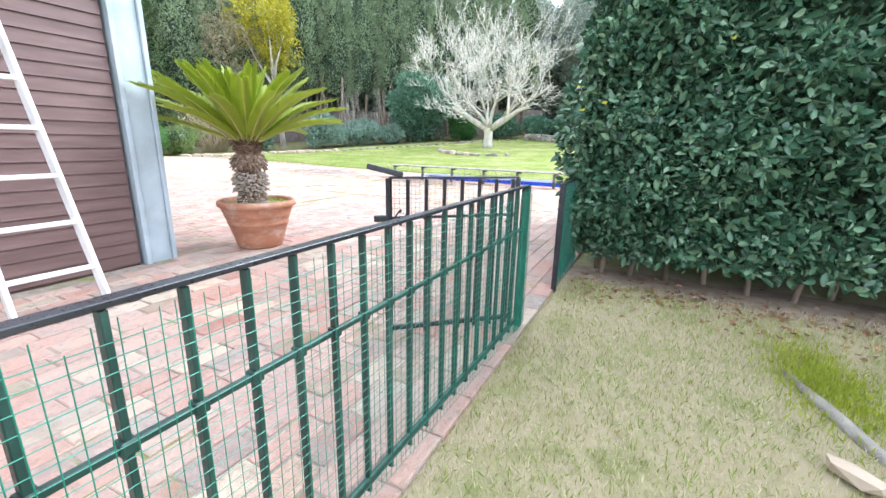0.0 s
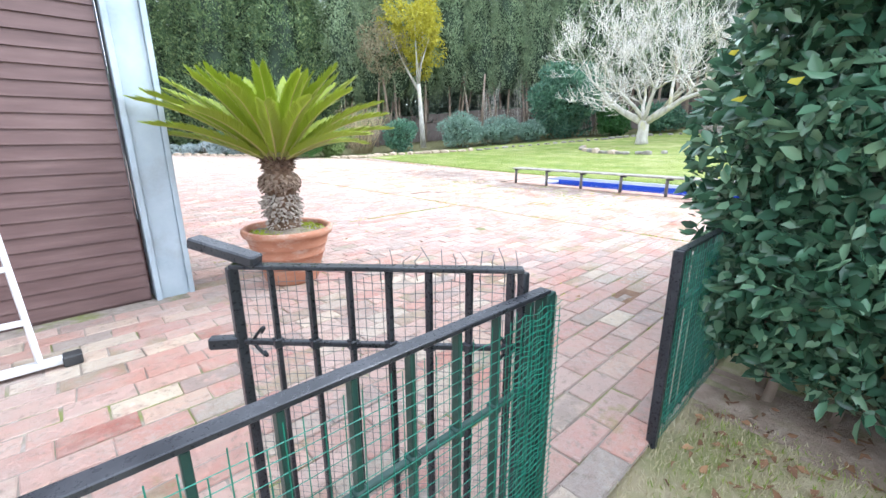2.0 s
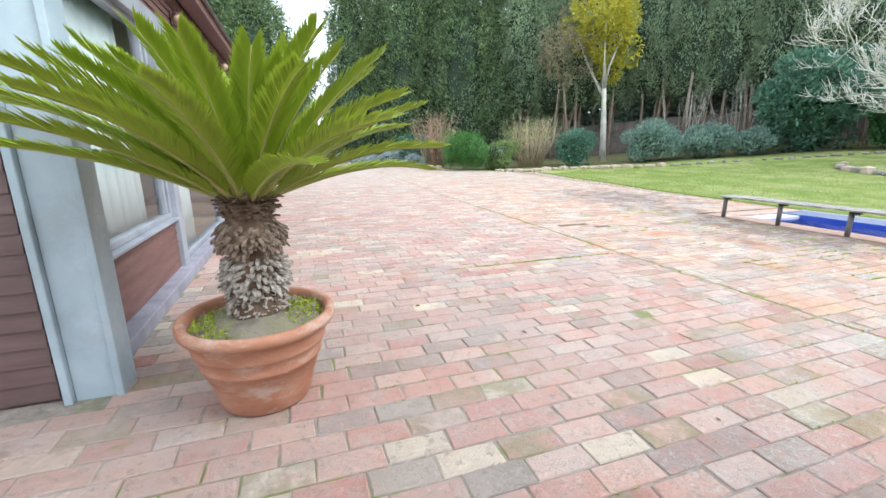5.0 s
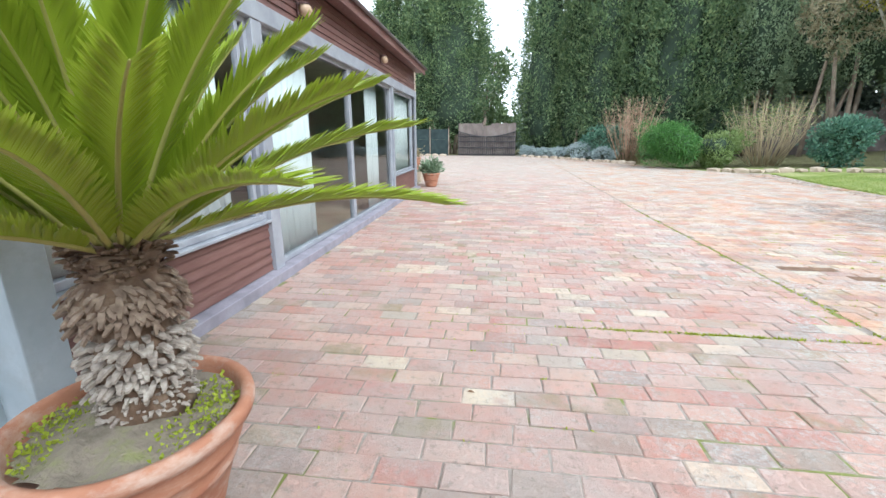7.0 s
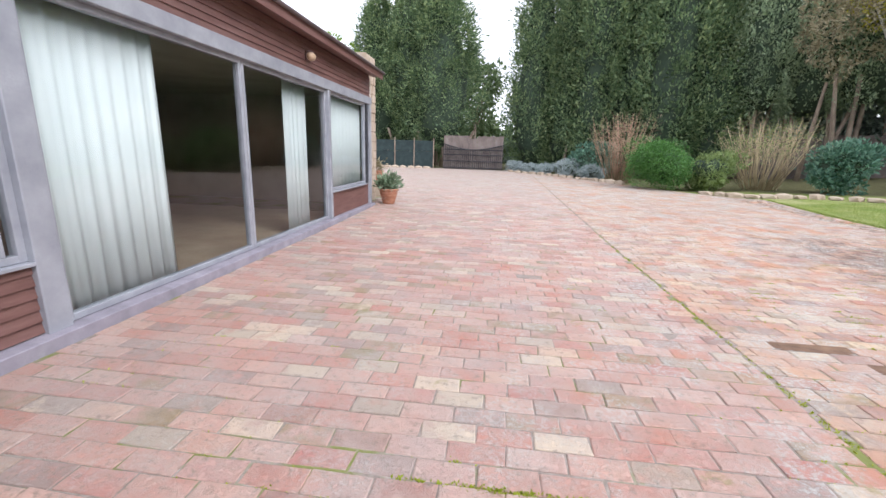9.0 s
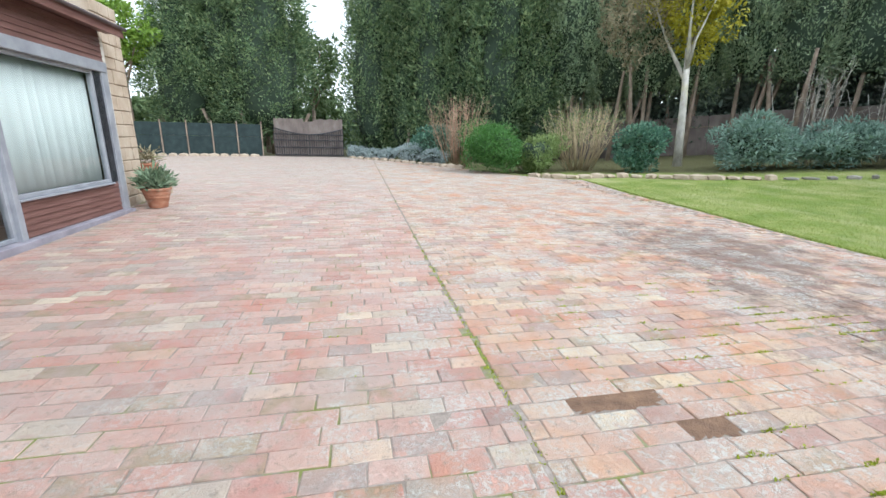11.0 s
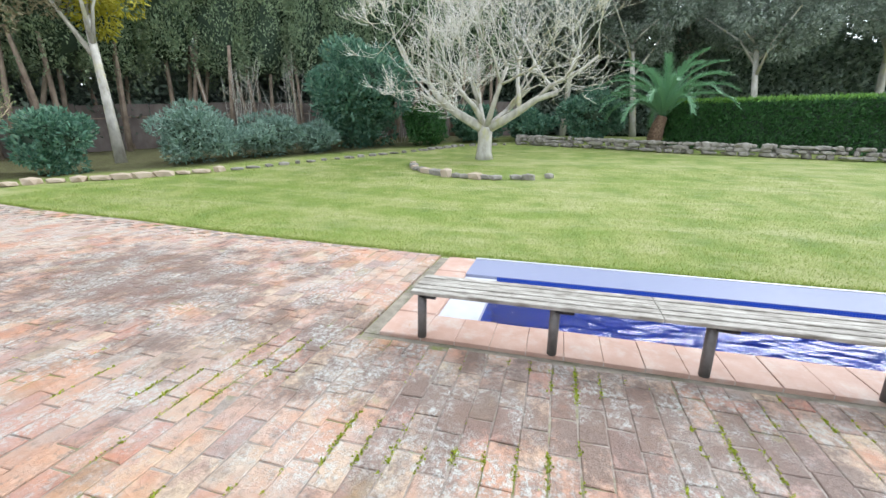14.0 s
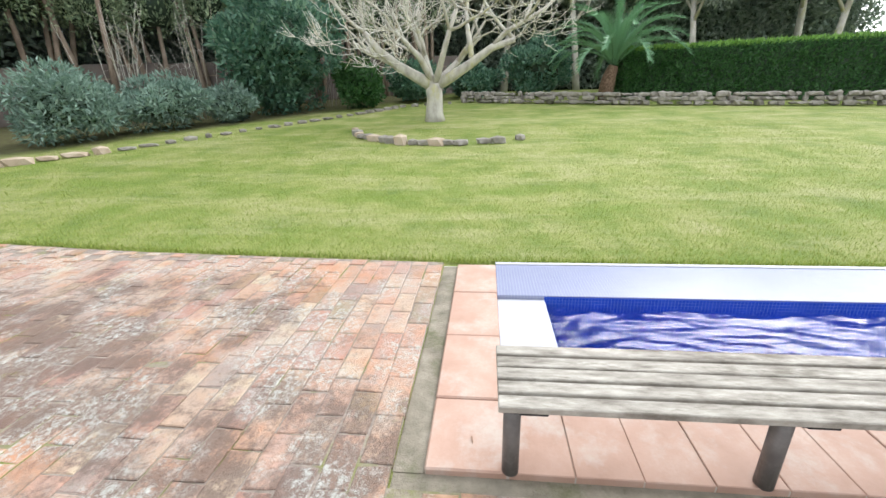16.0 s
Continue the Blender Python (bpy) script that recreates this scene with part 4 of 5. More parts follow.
PX, PY = 3.41, 4.48
cycad = thing("potted_cycad", "sago cycad with stiff yellow-green fronds in a terracotta pot", "potted plant", (PX, PY, 0))
# the trunk stands a little behind the middle of its pot
POT_SHIFT = (0.0, -0.07, 0.0)
pot_shape(cycad, 0.395, 0.51).location = POT_SHIFT
bm = bmesh.new()
bmesh.ops.create_grid(bm, x_segments=26, y_segments=26, size=0.335)
bmesh.ops.delete(bm, geom=[v for v in bm.verts if v.co.length > 0.336], context="VERTS")
for v in bm.verts:
    v.co.z = 0.462 + 0.03 * noise.noise(v.co * 9) + 0.05 * max(0, 1 - v.co.length / 0.25)
part("soil", bm, SOIL, cycad, "mossy potting soil", True).location = POT_SHIFT
a = rng.uniform(0, 2 * math.pi, 1500)
r = 0.33 * np.sqrt(rng.uniform(0.2, 1, 1500))
keep = np.sin(a * 2 + 1) + rng.normal(0, 0.5, 1500) > 0.1
P = np.stack([r * np.cos(a), r * np.sin(a), 0.468 + 0 * a], 1)[keep]
weed = leaves("weed_cover", P, rng.normal(size=P.shape) * 0.6 + (0, 0, 0.5), 0.02, 0.7, L_MOSS, cycad, label="low bright green moss and weeds")
weed["kind"] = "stuff"
weed.location = POT_SHIFT
lathe("trunk", [(0.150, 0.46), (0.145, 0.52), (0.135, 0.58), (0.14, 0.66), (0.145, 0.74), (0.115, 0.80), (0.115, 0.83), (0.155, 0.88), (0.16, 0.94), (0.115, 0.99), (0.115, 1.03), (0.13, 1.08), (0.06, 1.12)], CYCAD_BARK, cycad, 28, "scaly brown trunk", 0.10)


def scales(name, z0, z1, rows, per, size, tilt, mat, wild=0.3):
    """Old leaf bases in rings round the trunk: thick flat pegs with blunt broken tips."""
    verts, faces = [], []
    for j in range(rows):
        z = z0 + (z1 - z0) * j / max(1, rows - 1)
        for k in range(per):
            a = 2 * math.pi * (k + 0.5 * (j % 2) + 0.5 * rng.random()) / per
            o = Vector((math.cos(a), math.sin(a), 0))
            s = Vector((-o.y, o.x, 0))
            up = tilt + 0.25 * rng.normal()
            d = (o * math.cos(up) + Vector((0, 0, math.sin(up))) + s * wild * rng.normal()).normalized()
            ln = size * rng.uniform(0.55, 1.3)
            c = o * (trunk_r(z) - 0.012) + Vector((0, 0, z + 0.012 * rng.normal()))
            w, u = s * size * 0.22, d.cross(s) * size * 0.10
            bend = Vector((0, 0, -0.25 * ln))
            q = len(verts)
            for share, wide, drop in ((0.0, 0.8, 0.0), (0.55, 1.0, 0.15), (1.0, 0.45, 1.0)):
                e = c + d * ln * share + bend * drop
                verts.extend((e - w * wide - u, e + w * wide - u, e + w * wide + u, e - w * wide + u))
            for r in (0, 4):
                for i in range(4):
                    faces.append((q + r + i, q + r + (i + 1) % 4, q + r + 4 + (i + 1) % 4, q + r + 4 + i))
            faces.append((q + 8, q + 9, q + 10, q + 11))
    ob = mesh_from(name, verts, faces, mat, cycad)
    ob["kind"] = "stuff"
    return ob


def trunk_r(z):
    return float(np.interp(z, [0.46, 0.58, 0.74, 0.80, 0.83, 0.88, 0.94, 0.99, 1.03, 1.08], [0.150, 0.135, 0.145, 0.115, 0.115, 0.155, 0.16, 0.115, 0.115, 0.13]))


scales("foot_scale_ring", 0.50, 0.60, 5, 44, 0.034, 0.3, CYCAD_LOW)["label"] = "short grey broken leaf bases"
scales("lower_scale_ring", 0.62, 0.78, 6, 44, 0.056, 0.05, CYCAD_LOW)["label"] = "rings of grey dead leaf bases"
scales("upper_scale_ring", 0.86, 0.97, 6, 46, 0.050, -0.6, CYCAD_TAN, 0.5)["label"] = "shaggy drooping tan leaf bases"
scales("crown_scale_ring", 1.01, 1.10, 5, 34, 0.055, 0.7, CYCAD_BARK, 0.5)["label"] = "dark brown pegs under the crown"
FRONDS = 48
for k in range(FRONDS):
    verts, faces, stems = [], [], []
    f = k / (FRONDS - 1)
    az = k * 2.39996 + 0.3 * rng.random()
    elev = radians(22 + 54 * f) + 0.07 * rng.normal()
    frond_arrays((0.08 * math.cos(az), 0.08 * math.sin(az), 1.09), az, elev, 1.04 - 0.30 * f ** 1.3 + 0.04 * rng.normal(), 0.36 + 0.25 * rng.random(), 0.165, 92, 0.0120, verts, faces, stems)
    fr = mesh_from("frond", verts, faces, L_CYCAD, cycad)
    tubes("stem", stems, L_STEM, fr, 5)


def small_pot(at, r, h, label, kind_leaf, count, size, up=0.7, spread=0.35, height=0.35):
    ob = thing("potted_plant", label, "potted plant", (*at, level(*at) + (0.35 if at[0] < 2.2 else 0)), "terracotta pots by the house corner")
    pot_shape(ob, r, h)
    lathe("soil", [(r * 0.84, h * 0.86), (r * 0.4, h * 0.9), (0.01, h * 0.9)], SOIL, ob, 20)
    P = np.stack([rng.normal(0, r * 0.35, count), rng.normal(0, r * 0.35, count), h * 0.88 + height * rng.uniform(0, 0.7, count)], 1)
    D = rng.normal(size=(count, 3)) * (1, 1, 0.5) + (0, 0, up)
    leaves("foliage", P + unit(D) * spread * rng.uniform(0, 0.6, (count, 1)), D, size, 0.3, kind_leaf, ob)
    return ob


small_pot((2.78, 15.62), 0.27, 0.40, "trailing grey-green succulent in a terracotta pot", L_SUCC, 500, 0.17)
block = tagged(box("stone_block", 1.1, 2.25, 16.9, 17.75, -0.05, 0.42, SANDSTONE, None, 0.02), "low tan stone block carrying flower pots", "stone block")
small_pot((1.95, 17.3), 0.24, 0.40, "leafy plant in a terracotta pot on a stone block", L_FADED, 260, 0.12)
small_pot((1.48, 17.2), 0.22, 0.36, "red flowering plant in a terracotta pot", L_FLOWER, 300, 0.10)


def shrub(name, label, at, radii, mat, count, size, ratio=0.4, lumps=16, group="", core=True, lift=0.0):
    radii, count, lumps = [r * 1.28 for r in radii], int(count * 2.2), lumps + 10
    ob = thing(name, label, "shrub", (*at, level(*at) - 0.03), group)
    loose = name != "round_bush"
    p, d = lumpy(count, radii, lumps + (14 if loose else 0), 0.80 if loose else 0.62, 0.34 if loose else 0.5, floor_z=-radii[2] * 0.92)
    if loose:
        size = size * 1.25
    p[:, 2] += radii[2] * 0.92 + lift
    leaves("foliage", p, d + rng.normal(size=d.shape) * 0.6 + (0, 0, 0.45 if loose else 0.25), size, ratio, mat, ob)
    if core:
        # dark solid body, coloured as the shade between the leaves
        blob("shade_core", [r * 0.52 for r in radii], CORE, ob, (0, 0, radii[2] * 0.92 + lift), floor_z=0.0)
    return ob


def twig_bush(name, label, at, height, spread, count, mat, parent_leaf=None):
    """Bare upright stems that fork twice."""
    ob = thing(name, label, "shrub", (*at, level(*at) - 0.03))
    runs = []
    for _ in range(count):
        a, s = rng.uniform(0, 2 * math.pi), rng.uniform(0.2, 1.0) * spread
        top = Vector((math.cos(a) * s, math.sin(a) * s, height * rng.uniform(0.6, 1.0)))
        base = Vector((math.cos(a) * s * 0.35, math.sin(a) * s * 0.35, 0))
        mid = base.lerp(top, 0.5) + Vector(rng.normal(0, 0.12, 3))
        runs.append(([base, mid, top], [0.014, 0.009, 0.004]))
        for _ in range(5):
            e = mid.lerp(top, rng.uniform(0, 0.8))
            runs.append(([e, e + Vector((rng.normal(0, 0.30), rng.normal(0, 0.30), rng.uniform(0.05, 0.45)))], [0.007, 0.003]))
    tubes("stem_clump", runs, mat, ob, 4)
    if parent_leaf:
        pts = np.array([tuple(r[0][-1]) for r in runs])
        pts = np.repeat(pts, 4, 0) + rng.normal(0, 0.08, (len(pts) * 4, 3))
        leaves("foliage", pts, rng.normal(size=pts.shape), 0.07, 0.5, parent_leaf, ob)
    return ob


# laurel hedge beside the gate
laurel = thing("laurel_hedge", "tall dense laurel hedge with glossy dark leaves", "hedge")
HX0, HX1, HY0, HY1, HZ = 3.98, 7.6, -5.0, 1.22, 3.3
k = 62000
face = rng.random(k)
u, w = rng.random(k), rng.random(k)
z = 0.22 + (HZ - 0.22) * w
bulge = 0.18 * np.sin(np.clip(z / 2.4, 0, 1) * math.pi)
west, north = face < 0.62, (face >= 0.62) & (face < 0.92)
yy = HY0 + (HY1 - HY0) * u ** 0.6
P = np.where(west[:, None], np.stack([HX0 + 0.14 - bulge, yy, z], 1),
             np.where(north[:, None], np.stack([HX0 + 0.12 + (HX1 - HX0) * u, HY1 - 0.12 + bulge, z], 1), np.stack([HX0 + (HX1 - HX0) * w, yy, np.full(k, HZ)], 1)))
D = np.where(west[:, None], (-1.0, 0.0, 0.1), np.where(north[:, None], (0.0, 1.0, 0.1), (0.0, 0.0, 1.0)))
wob = np.array([noise.noise((p[0] * 2.2, p[1] * 2.2, p[2] * 2.2)) for p in P])
P = P + D * (0.26 * wob - 0.36 * rng.random(k) ** 1.4)[:, None]
leaves("foliage", P, D * 0.55 + rng.normal(size=(k, 3)) * 0.6 + (0, 0, -0.15), 0.086, 0.48, L_LAUREL, laurel, 0.14, oval=True)
# dark box behind the leaves, its colour stands in for the hedge's inner shade
part("shade_core", add_box(bmesh.new(), HX0 + 0.40, HX1, HY0, HY1 - 0.40, 0.28, HZ - 0.1, 0.2), CORE, laurel)
stems = []
for i in range(26):
    if i < 18:
        p = Vector((HX0 + 0.3 + 0.3 * rng.random(), HY1 - 0.25 - i * 0.3, -0.03))
    else:
        p = Vector((HX0 + 0.4 + (i - 18) * 0.4, HY1 - 0.3, -0.03))
    stems.append(([p, p + Vector((rng.normal(0, 0.05), rng.normal(0, 0.05), 0.45))], [0.025, 0.018]))
tubes("stem_clump", stems, BARK, laurel, 6)["kind"] = "stuff"
odd = np.array([(3.97, 1.20, 1.62), (3.98, 1.15, 1.45), (3.96, 0.98, 1.50), (3.96, 0.2, 1.9)])
leaves("yellowed_foliage", odd, np.array([(-0.6, 0.5, -0.3)] * 4), 0.06, 0.5, L_YELLOW, laurel)

# leaf litter at the foot of the hedge
k = 700
P = np.stack([HX0 - 0.05 + 0.25 * rng.normal(size=k), rng.uniform(-4, 1.1, k), np.full(k, -0.012)], 1)
tagged(leaves("fallen_leaves", P, rng.normal(size=(k, 3)) * (1, 1, 0.12), 0.055, 0.55, L_LITTER), "dry brown leaves under the hedge", "fallen leaves", kind="stuff")


def grass(name, label, P, height, mat=L_GRASS):
    D = rng.normal(size=P.shape) * 0.42 + (0, 0, 1.0)
    return tagged(leaves(name, P, D, height, 0.13, mat, None, 0.05), label, "grass", kind="stuff")


k = 26000
x, y = rng.uniform(0.2, 4.1, k), rng.uniform(-2.6, 1.24, k)
ok = np.array([noise.noise((a * 1.1, b * 1.1, 3)) for a, b in zip(x, y)]) + rng.normal(0, 0.3, k) > -0.35
ok &= ~((y > 1.12) & (x > 2.7))
x, y = x[ok], y[ok]
grass("lawn_grass", "short patchy grass of the front lawn", np.stack([x, y, np.full(len(x), -0.035)], 1), 0.038)
k = 48000
x, y = rng.uniform(0.2, 4.1, k), rng.uniform(-2.6, 1.24, k)
ok = np.array([noise.noise((a * 1.3, b * 1.3, 8)) for a, b in zip(x, y)]) + rng.normal(0, 0.25, k) > -0.25
grass("dry_grass", "dry straw-coloured grass between the green", np.stack([x, y, np.full(k, -0.035)], 1)[ok], 0.036, L_STRAW)
k = 2600
P = np.stack([2.95 + 0.26 * rng.normal(size=k), -0.36 + 0.11 * rng.normal(size=k), np.full(k, -0.035)], 1)
grass("bright_grass", "bright yellow-green tuft beside the log", P, 0.05, L_MOSS)
k = 70000
x = 13.95 + 9.0 * rng.random(k) ** 1.7
y = rng.uniform(0.5, 19.0, k)
ok = x > np.interp(y, [8.4, 11.5, 14.5, 17, 20.2], [13.93, 14.08, 14.28, 14.35, 14.7]) + 0.02
x, y = x[ok], y[ok]
z = np.array([level(a, b) for a, b in zip(x, y)]) - 0.035
grass("lawn_grass", "mown yellow-green lawn grass behind the pool", np.stack([x, y, z], 1), 0.045)
# ragged turf along the brick edge
k = 7000
y = rng.uniform(POOL_Y0, 20.0, k)
x = np.where(y < 8.4, 13.95, np.interp(y, [8.4, 11.5, 14.5, 17, 20.2], [13.95, 14.10, 14.30, 14.37, 14.72])) + np.abs(rng.normal(0, 0.035, k))
grass("edge_grass", "ragged grass along the edge of the bricks", np.stack([x, y, np.array([level(a, b) for a, b in zip(x, y)]) - 0.03], 1), 0.065)


# ---- bare fig-like tree on the lawn ----
def branch(p, d, length, radius, depth, runs, fine):
    pts, rad = [p.copy()], [radius]
    steps = 4 if depth > 1 else 3
    for k in range(steps):
        d = (d + Vector(rng.normal(0, 0.16, 3)) + Vector((0, 0, 0.07 if depth > 3 else 0.16 if depth < 2 else 0.03))).normalized()
        p = p + d * length / steps
        pts.append(p.copy())
        rad.append(radius * (1 - 0.55 * (k + 1) / steps))
    (runs if depth > 2 else fine).append((pts, rad))
    if depth == 0:
        return
    for k in range(3 if depth > 1 else 5):
        i = rng.integers(max(1, steps - 2), steps + 1) if k else steps
        e = (d + Vector(rng.normal(0, 0.50, 3))).normalized()
        if e.z < -0.25:
            e.z = -0.25
        branch(pts[i], e, length * rng.uniform(0.64, 0.84), max(0.009, rad[i] * 0.72), depth - 1, runs, fine)


TX, TY = 24.2, 9.72
fig = thing("bare_tree", "leafless spreading tree with pale lichened bark", "tree", (TX, TY, level(TX, TY) - 0.05))
fine = []
tubes("trunk", [([(0, 0, -0.1), (0.0, 0.02, 0.25), (0.02, 0.0, 0.7), (0, 0.02, 1.15)], [0.36, 0.28, 0.25, 0.27])], PALE_BARK, fig, 14)
for az, el, ln, r in ((97, 40, 2.6, 0.20), (150, 60, 2.1, 0.12), (262, 23, 2.8, 0.19), (292, 50, 2.2, 0.14), (20, 40, 2.2, 0.12), (60, 72, 2.0, 0.11), (205, 40, 2.3, 0.12)):
    d = Vector((math.cos(radians(az)) * math.cos(radians(el)), math.sin(radians(az)) * math.cos(radians(el)), math.sin(radians(el))))
    limbs = []
    branch(Vector((0, 0.02, 1.05)), d, ln, r, 5, limbs, fine)
    tubes("limb", limbs, PALE_BARK, fig, 7)
tubes("twig_mass", fine, TWIG, fig, 4, "mass of silvery bare twigs")["kind"] = "stuff"


# ---- tall cypress screen and woods ----
def cypress(name, label, height, radius, bare, count, mat, group=""):
    ob = thing(name, label, "tree", group=group)
    # sprays of scale leaves sit in clumps over the surface, with dark gaps between them
    clumps = count // 30
    t = rng.random(clumps) ** 0.9
    prof = np.interp(t, [0, 0.08, 0.3, 0.55, 0.75, 0.9, 1.0], [0.55, 0.88, 0.98, 0.78, 0.50, 0.27, 0.08])
    a = rng.uniform(0, 2 * math.pi, clumps)
    lump = np.array([noise.noise((math.cos(q) * 2.3 + radius, math.sin(q) * 2.3, s * height * 0.28)) for q, s in zip(a, t)])
    r = radius * prof * (1 + 0.50 * lump) * rng.uniform(0.72, 1.12, clumps)
    C = np.stack([r * np.cos(a), r * np.sin(a), bare + (height - bare) * t], 1)
    out = np.stack([np.cos(a), np.sin(a), np.full(clumps, 0.9)], 1)
    w = np.repeat(np.arange(clumps), 44)
    size = rng.uniform(0.6, 1.3, clumps)[w, None]
    off = rng.normal(size=(len(w), 3)) * (0.15, 0.15, 0.30) * size
    P = C[w] + off + out[w] * (0.12 * size)
    P[:, 2] = np.maximum(P[:, 2], 0.1)
    leaves("crown", P, out[w] * 0.8 + off * 3.0 + rng.normal(size=(len(w), 3)) * 0.55, 0.17, 0.42, mat, ob)
    # dark tapered body in place of the shade within the crown
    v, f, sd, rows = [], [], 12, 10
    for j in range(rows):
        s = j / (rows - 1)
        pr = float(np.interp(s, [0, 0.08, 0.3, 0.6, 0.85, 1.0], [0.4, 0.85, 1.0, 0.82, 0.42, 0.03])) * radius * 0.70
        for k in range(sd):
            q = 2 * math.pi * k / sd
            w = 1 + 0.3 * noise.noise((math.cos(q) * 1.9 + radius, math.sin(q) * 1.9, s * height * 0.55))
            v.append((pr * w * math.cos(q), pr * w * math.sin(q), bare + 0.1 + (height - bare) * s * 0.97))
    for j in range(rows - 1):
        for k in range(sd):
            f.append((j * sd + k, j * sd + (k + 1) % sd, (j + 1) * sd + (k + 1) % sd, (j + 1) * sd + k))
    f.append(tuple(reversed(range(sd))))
    mesh_from("shade_core", v, f, CORE, ob, smooth=True)
    runs = []
    for _ in range(4 if bare > 1 else 1):
        x, y = rng.normal(0, radius * 0.22, 2)
        runs.append(([(x, y, -0.2), (x * 1.6, y * 1.6, bare * 0.6 + 0.3), (x * 2.2, y * 2.2, bare + 1.2)], [0.13, 0.10, 0.07]))
    for run in runs:
        tubes("stem", [run], BARK, ob, 7)
    return ob


ROW = "tall cypress screen"
CYL = "tall dark green cypress with foliage to the ground"
CYT = "tall cypress with bare brown lower stems"
low = [cypress("cypress_tree", CYL, 12.0, 1.36, 0.25, 15000, L_CYP, ROW), cypress("cypress_tree", CYL, 11.0, 1.20, 0.3, 14000, L_CYP, ROW)]
high = [cypress("cypress_tree", CYT, 12.2, 1.75, 3.3, 14000, L_CYPHIGH, ROW), cypress("cypress_tree", CYT, 11.4, 1.6, 3.0, 13000, L_CYPHIGH, ROW)]


def stand(ob, x, y, s=1.0, turn=0.0, sz=None):
    return pose(x, y, level(x, y) - 0.05, 0, 0, turn) @ Matrix.Diagonal((s, s, sz or s, 1))


spots_low = [(7.9, 34.4, 1.22), (9.8, 33.6, 1.12), (11.6, 32.6, 1.24), (13.3, 31.6, 1.12), (15.0, 30.6, 1.16), (16.8, 29.8, 1.06)]
spots_high = [(18.6, 29.0, 1.0), (20.4, 28.2, 0.95), (22.2, 27.4, 1.04), (24.0, 26.4, 0.96), (25.8, 25.2, 1.0), (27.4, 23.8, 1.05), (28.9, 22.3, 0.95), (30.3, 20.7, 1.0),
              (31.6, 19.0, 0.97), (32.8, 17.2, 1.03), (33.8, 15.3, 0.95), (34.7, 13.3, 1.0), (35.6, 11.2, 1.0)]
for kinds, spots in ((low, spots_low), (high, spots_high)):
    for i, (x, y, s) in enumerate(spots):
        m = stand(kinds[i % 2], x, y, s, i * 67.0, s * ((0.94 if kinds is low else 1.04) + 0.10 * math.sin(i * 2.1)))
        if i < 2:
            kinds[i].matrix_basis = m
        else:
            copy_thing(kinds[i % 2], m)
big = cypress("cypress_tree", "broad old cypress beside the far gate", 12.6, 1.9, 1.3, 18000, L_CYP, "old cypresses beside the gate")
big.matrix_basis = stand(big, -0.6, 36.0, 1.2, 20, 1.04)
copy_thing(big, stand(big, 1.35, 35.4, 1.2, 150, 0.98))
copy_thing(big, stand(big, -3.3, 36.4, 1.05, 250, 0.86))


def round_tree(name, label, at, trunk_h, radii, mat, count, size, lean=(0, 0), bark=BARK, group=""):
    ob = thing(name, label, "tree", (*at, level(*at) - 0.05), group)
    c = Vector((lean[0], lean[1], trunk_h + radii[2] * 0.8))
    runs = [([(0, 0, -0.1), (lean[0] * 0.3, lean[1] * 0.3, trunk_h * 0.5), (lean[0] * 0.8, lean[1] * 0.8, trunk_h + radii[2] * 0.3)], [0.20, 0.15, 0.10])]
    for _ in range(7):
        e = c + Vector(sphere_points(1)[0]) * 0.7 * min(radii)
        s = Vector(runs[0][0][1]).lerp(Vector(runs[0][0][2]), rng.uniform(0.3, 1))
        runs.append(([s, s.lerp(e, 0.5) + Vector(rng.normal(0, 0.15, 3)), e], [0.08, 0.05, 0.02]))
    tubes("trunk", runs[:1], bark, ob, 9)
    for run in runs[1:]:
        tubes("branch", [run], bark, ob, 7)
    p, d = lumpy(count, radii, 30, 0.84, 0.30)
    leaves("crown", p + np.array(c), d + rng.normal(size=d.shape) * 0.7, size, 0.4, mat, ob)
    return ob


pine = round_tree("pine_tree", "light green pine beyond the gate", (3.6, 41.0), 3.5, (2.6, 2.6, 3.6), L_PINE, 5000, 0.4)
copy_thing(pine, stand(pine, 8.2, 47.0, 0.75, 120))
round_tree("garden_tree", "bright green round-topped tree behind the house", (-6.2, 35.0), 4.8, (3.0, 2.6, 2.2), L_LIGHT, 5000, 0.35)
mim = round_tree("yellow_tree", "slender leaning tree in bright yellow blossom", (20.6, 22.6), 4.9, (2.3, 2.3, 3.1), L_YELLOW, 8000, 0.24, (0.6, 1.4), PALE_BARK)
p, d = lumpy(3200, (1.5, 1.5, 1.9), 24, 0.85, 0.28)
leaves("faded_crown", p * 1.25 + np.array((-1.0, 2.6, 6.2)), d + rng.normal(size=d.shape) * 0.8, 0.2, 0.3, L_FADED, mim, label="faded brownish foliage")

# holm oaks and pines behind the clipped hedge
oak = round_tree("holm_oak", "grey-green woodland oak with a pale forked trunk", (34.5, -2.5), 4.2, (4.2, 4.2, 3.4), L_OAK, 30000, 0.22, (0.8, 0.5), PALE_BARK, "oaks behind the hedge")
for x, y, s, r in ((36.0, 3.0, 1.05, 80), (37.5, 7.0, 1.1, 170), (33.5, -8.0, 1.0, 260), (40, -1, 1.3, 40), (39, -10, 1.3, 310), (43, 6, 1.4, 200)):
    copy_thing(oak, stand(oak, x, y, s, r))

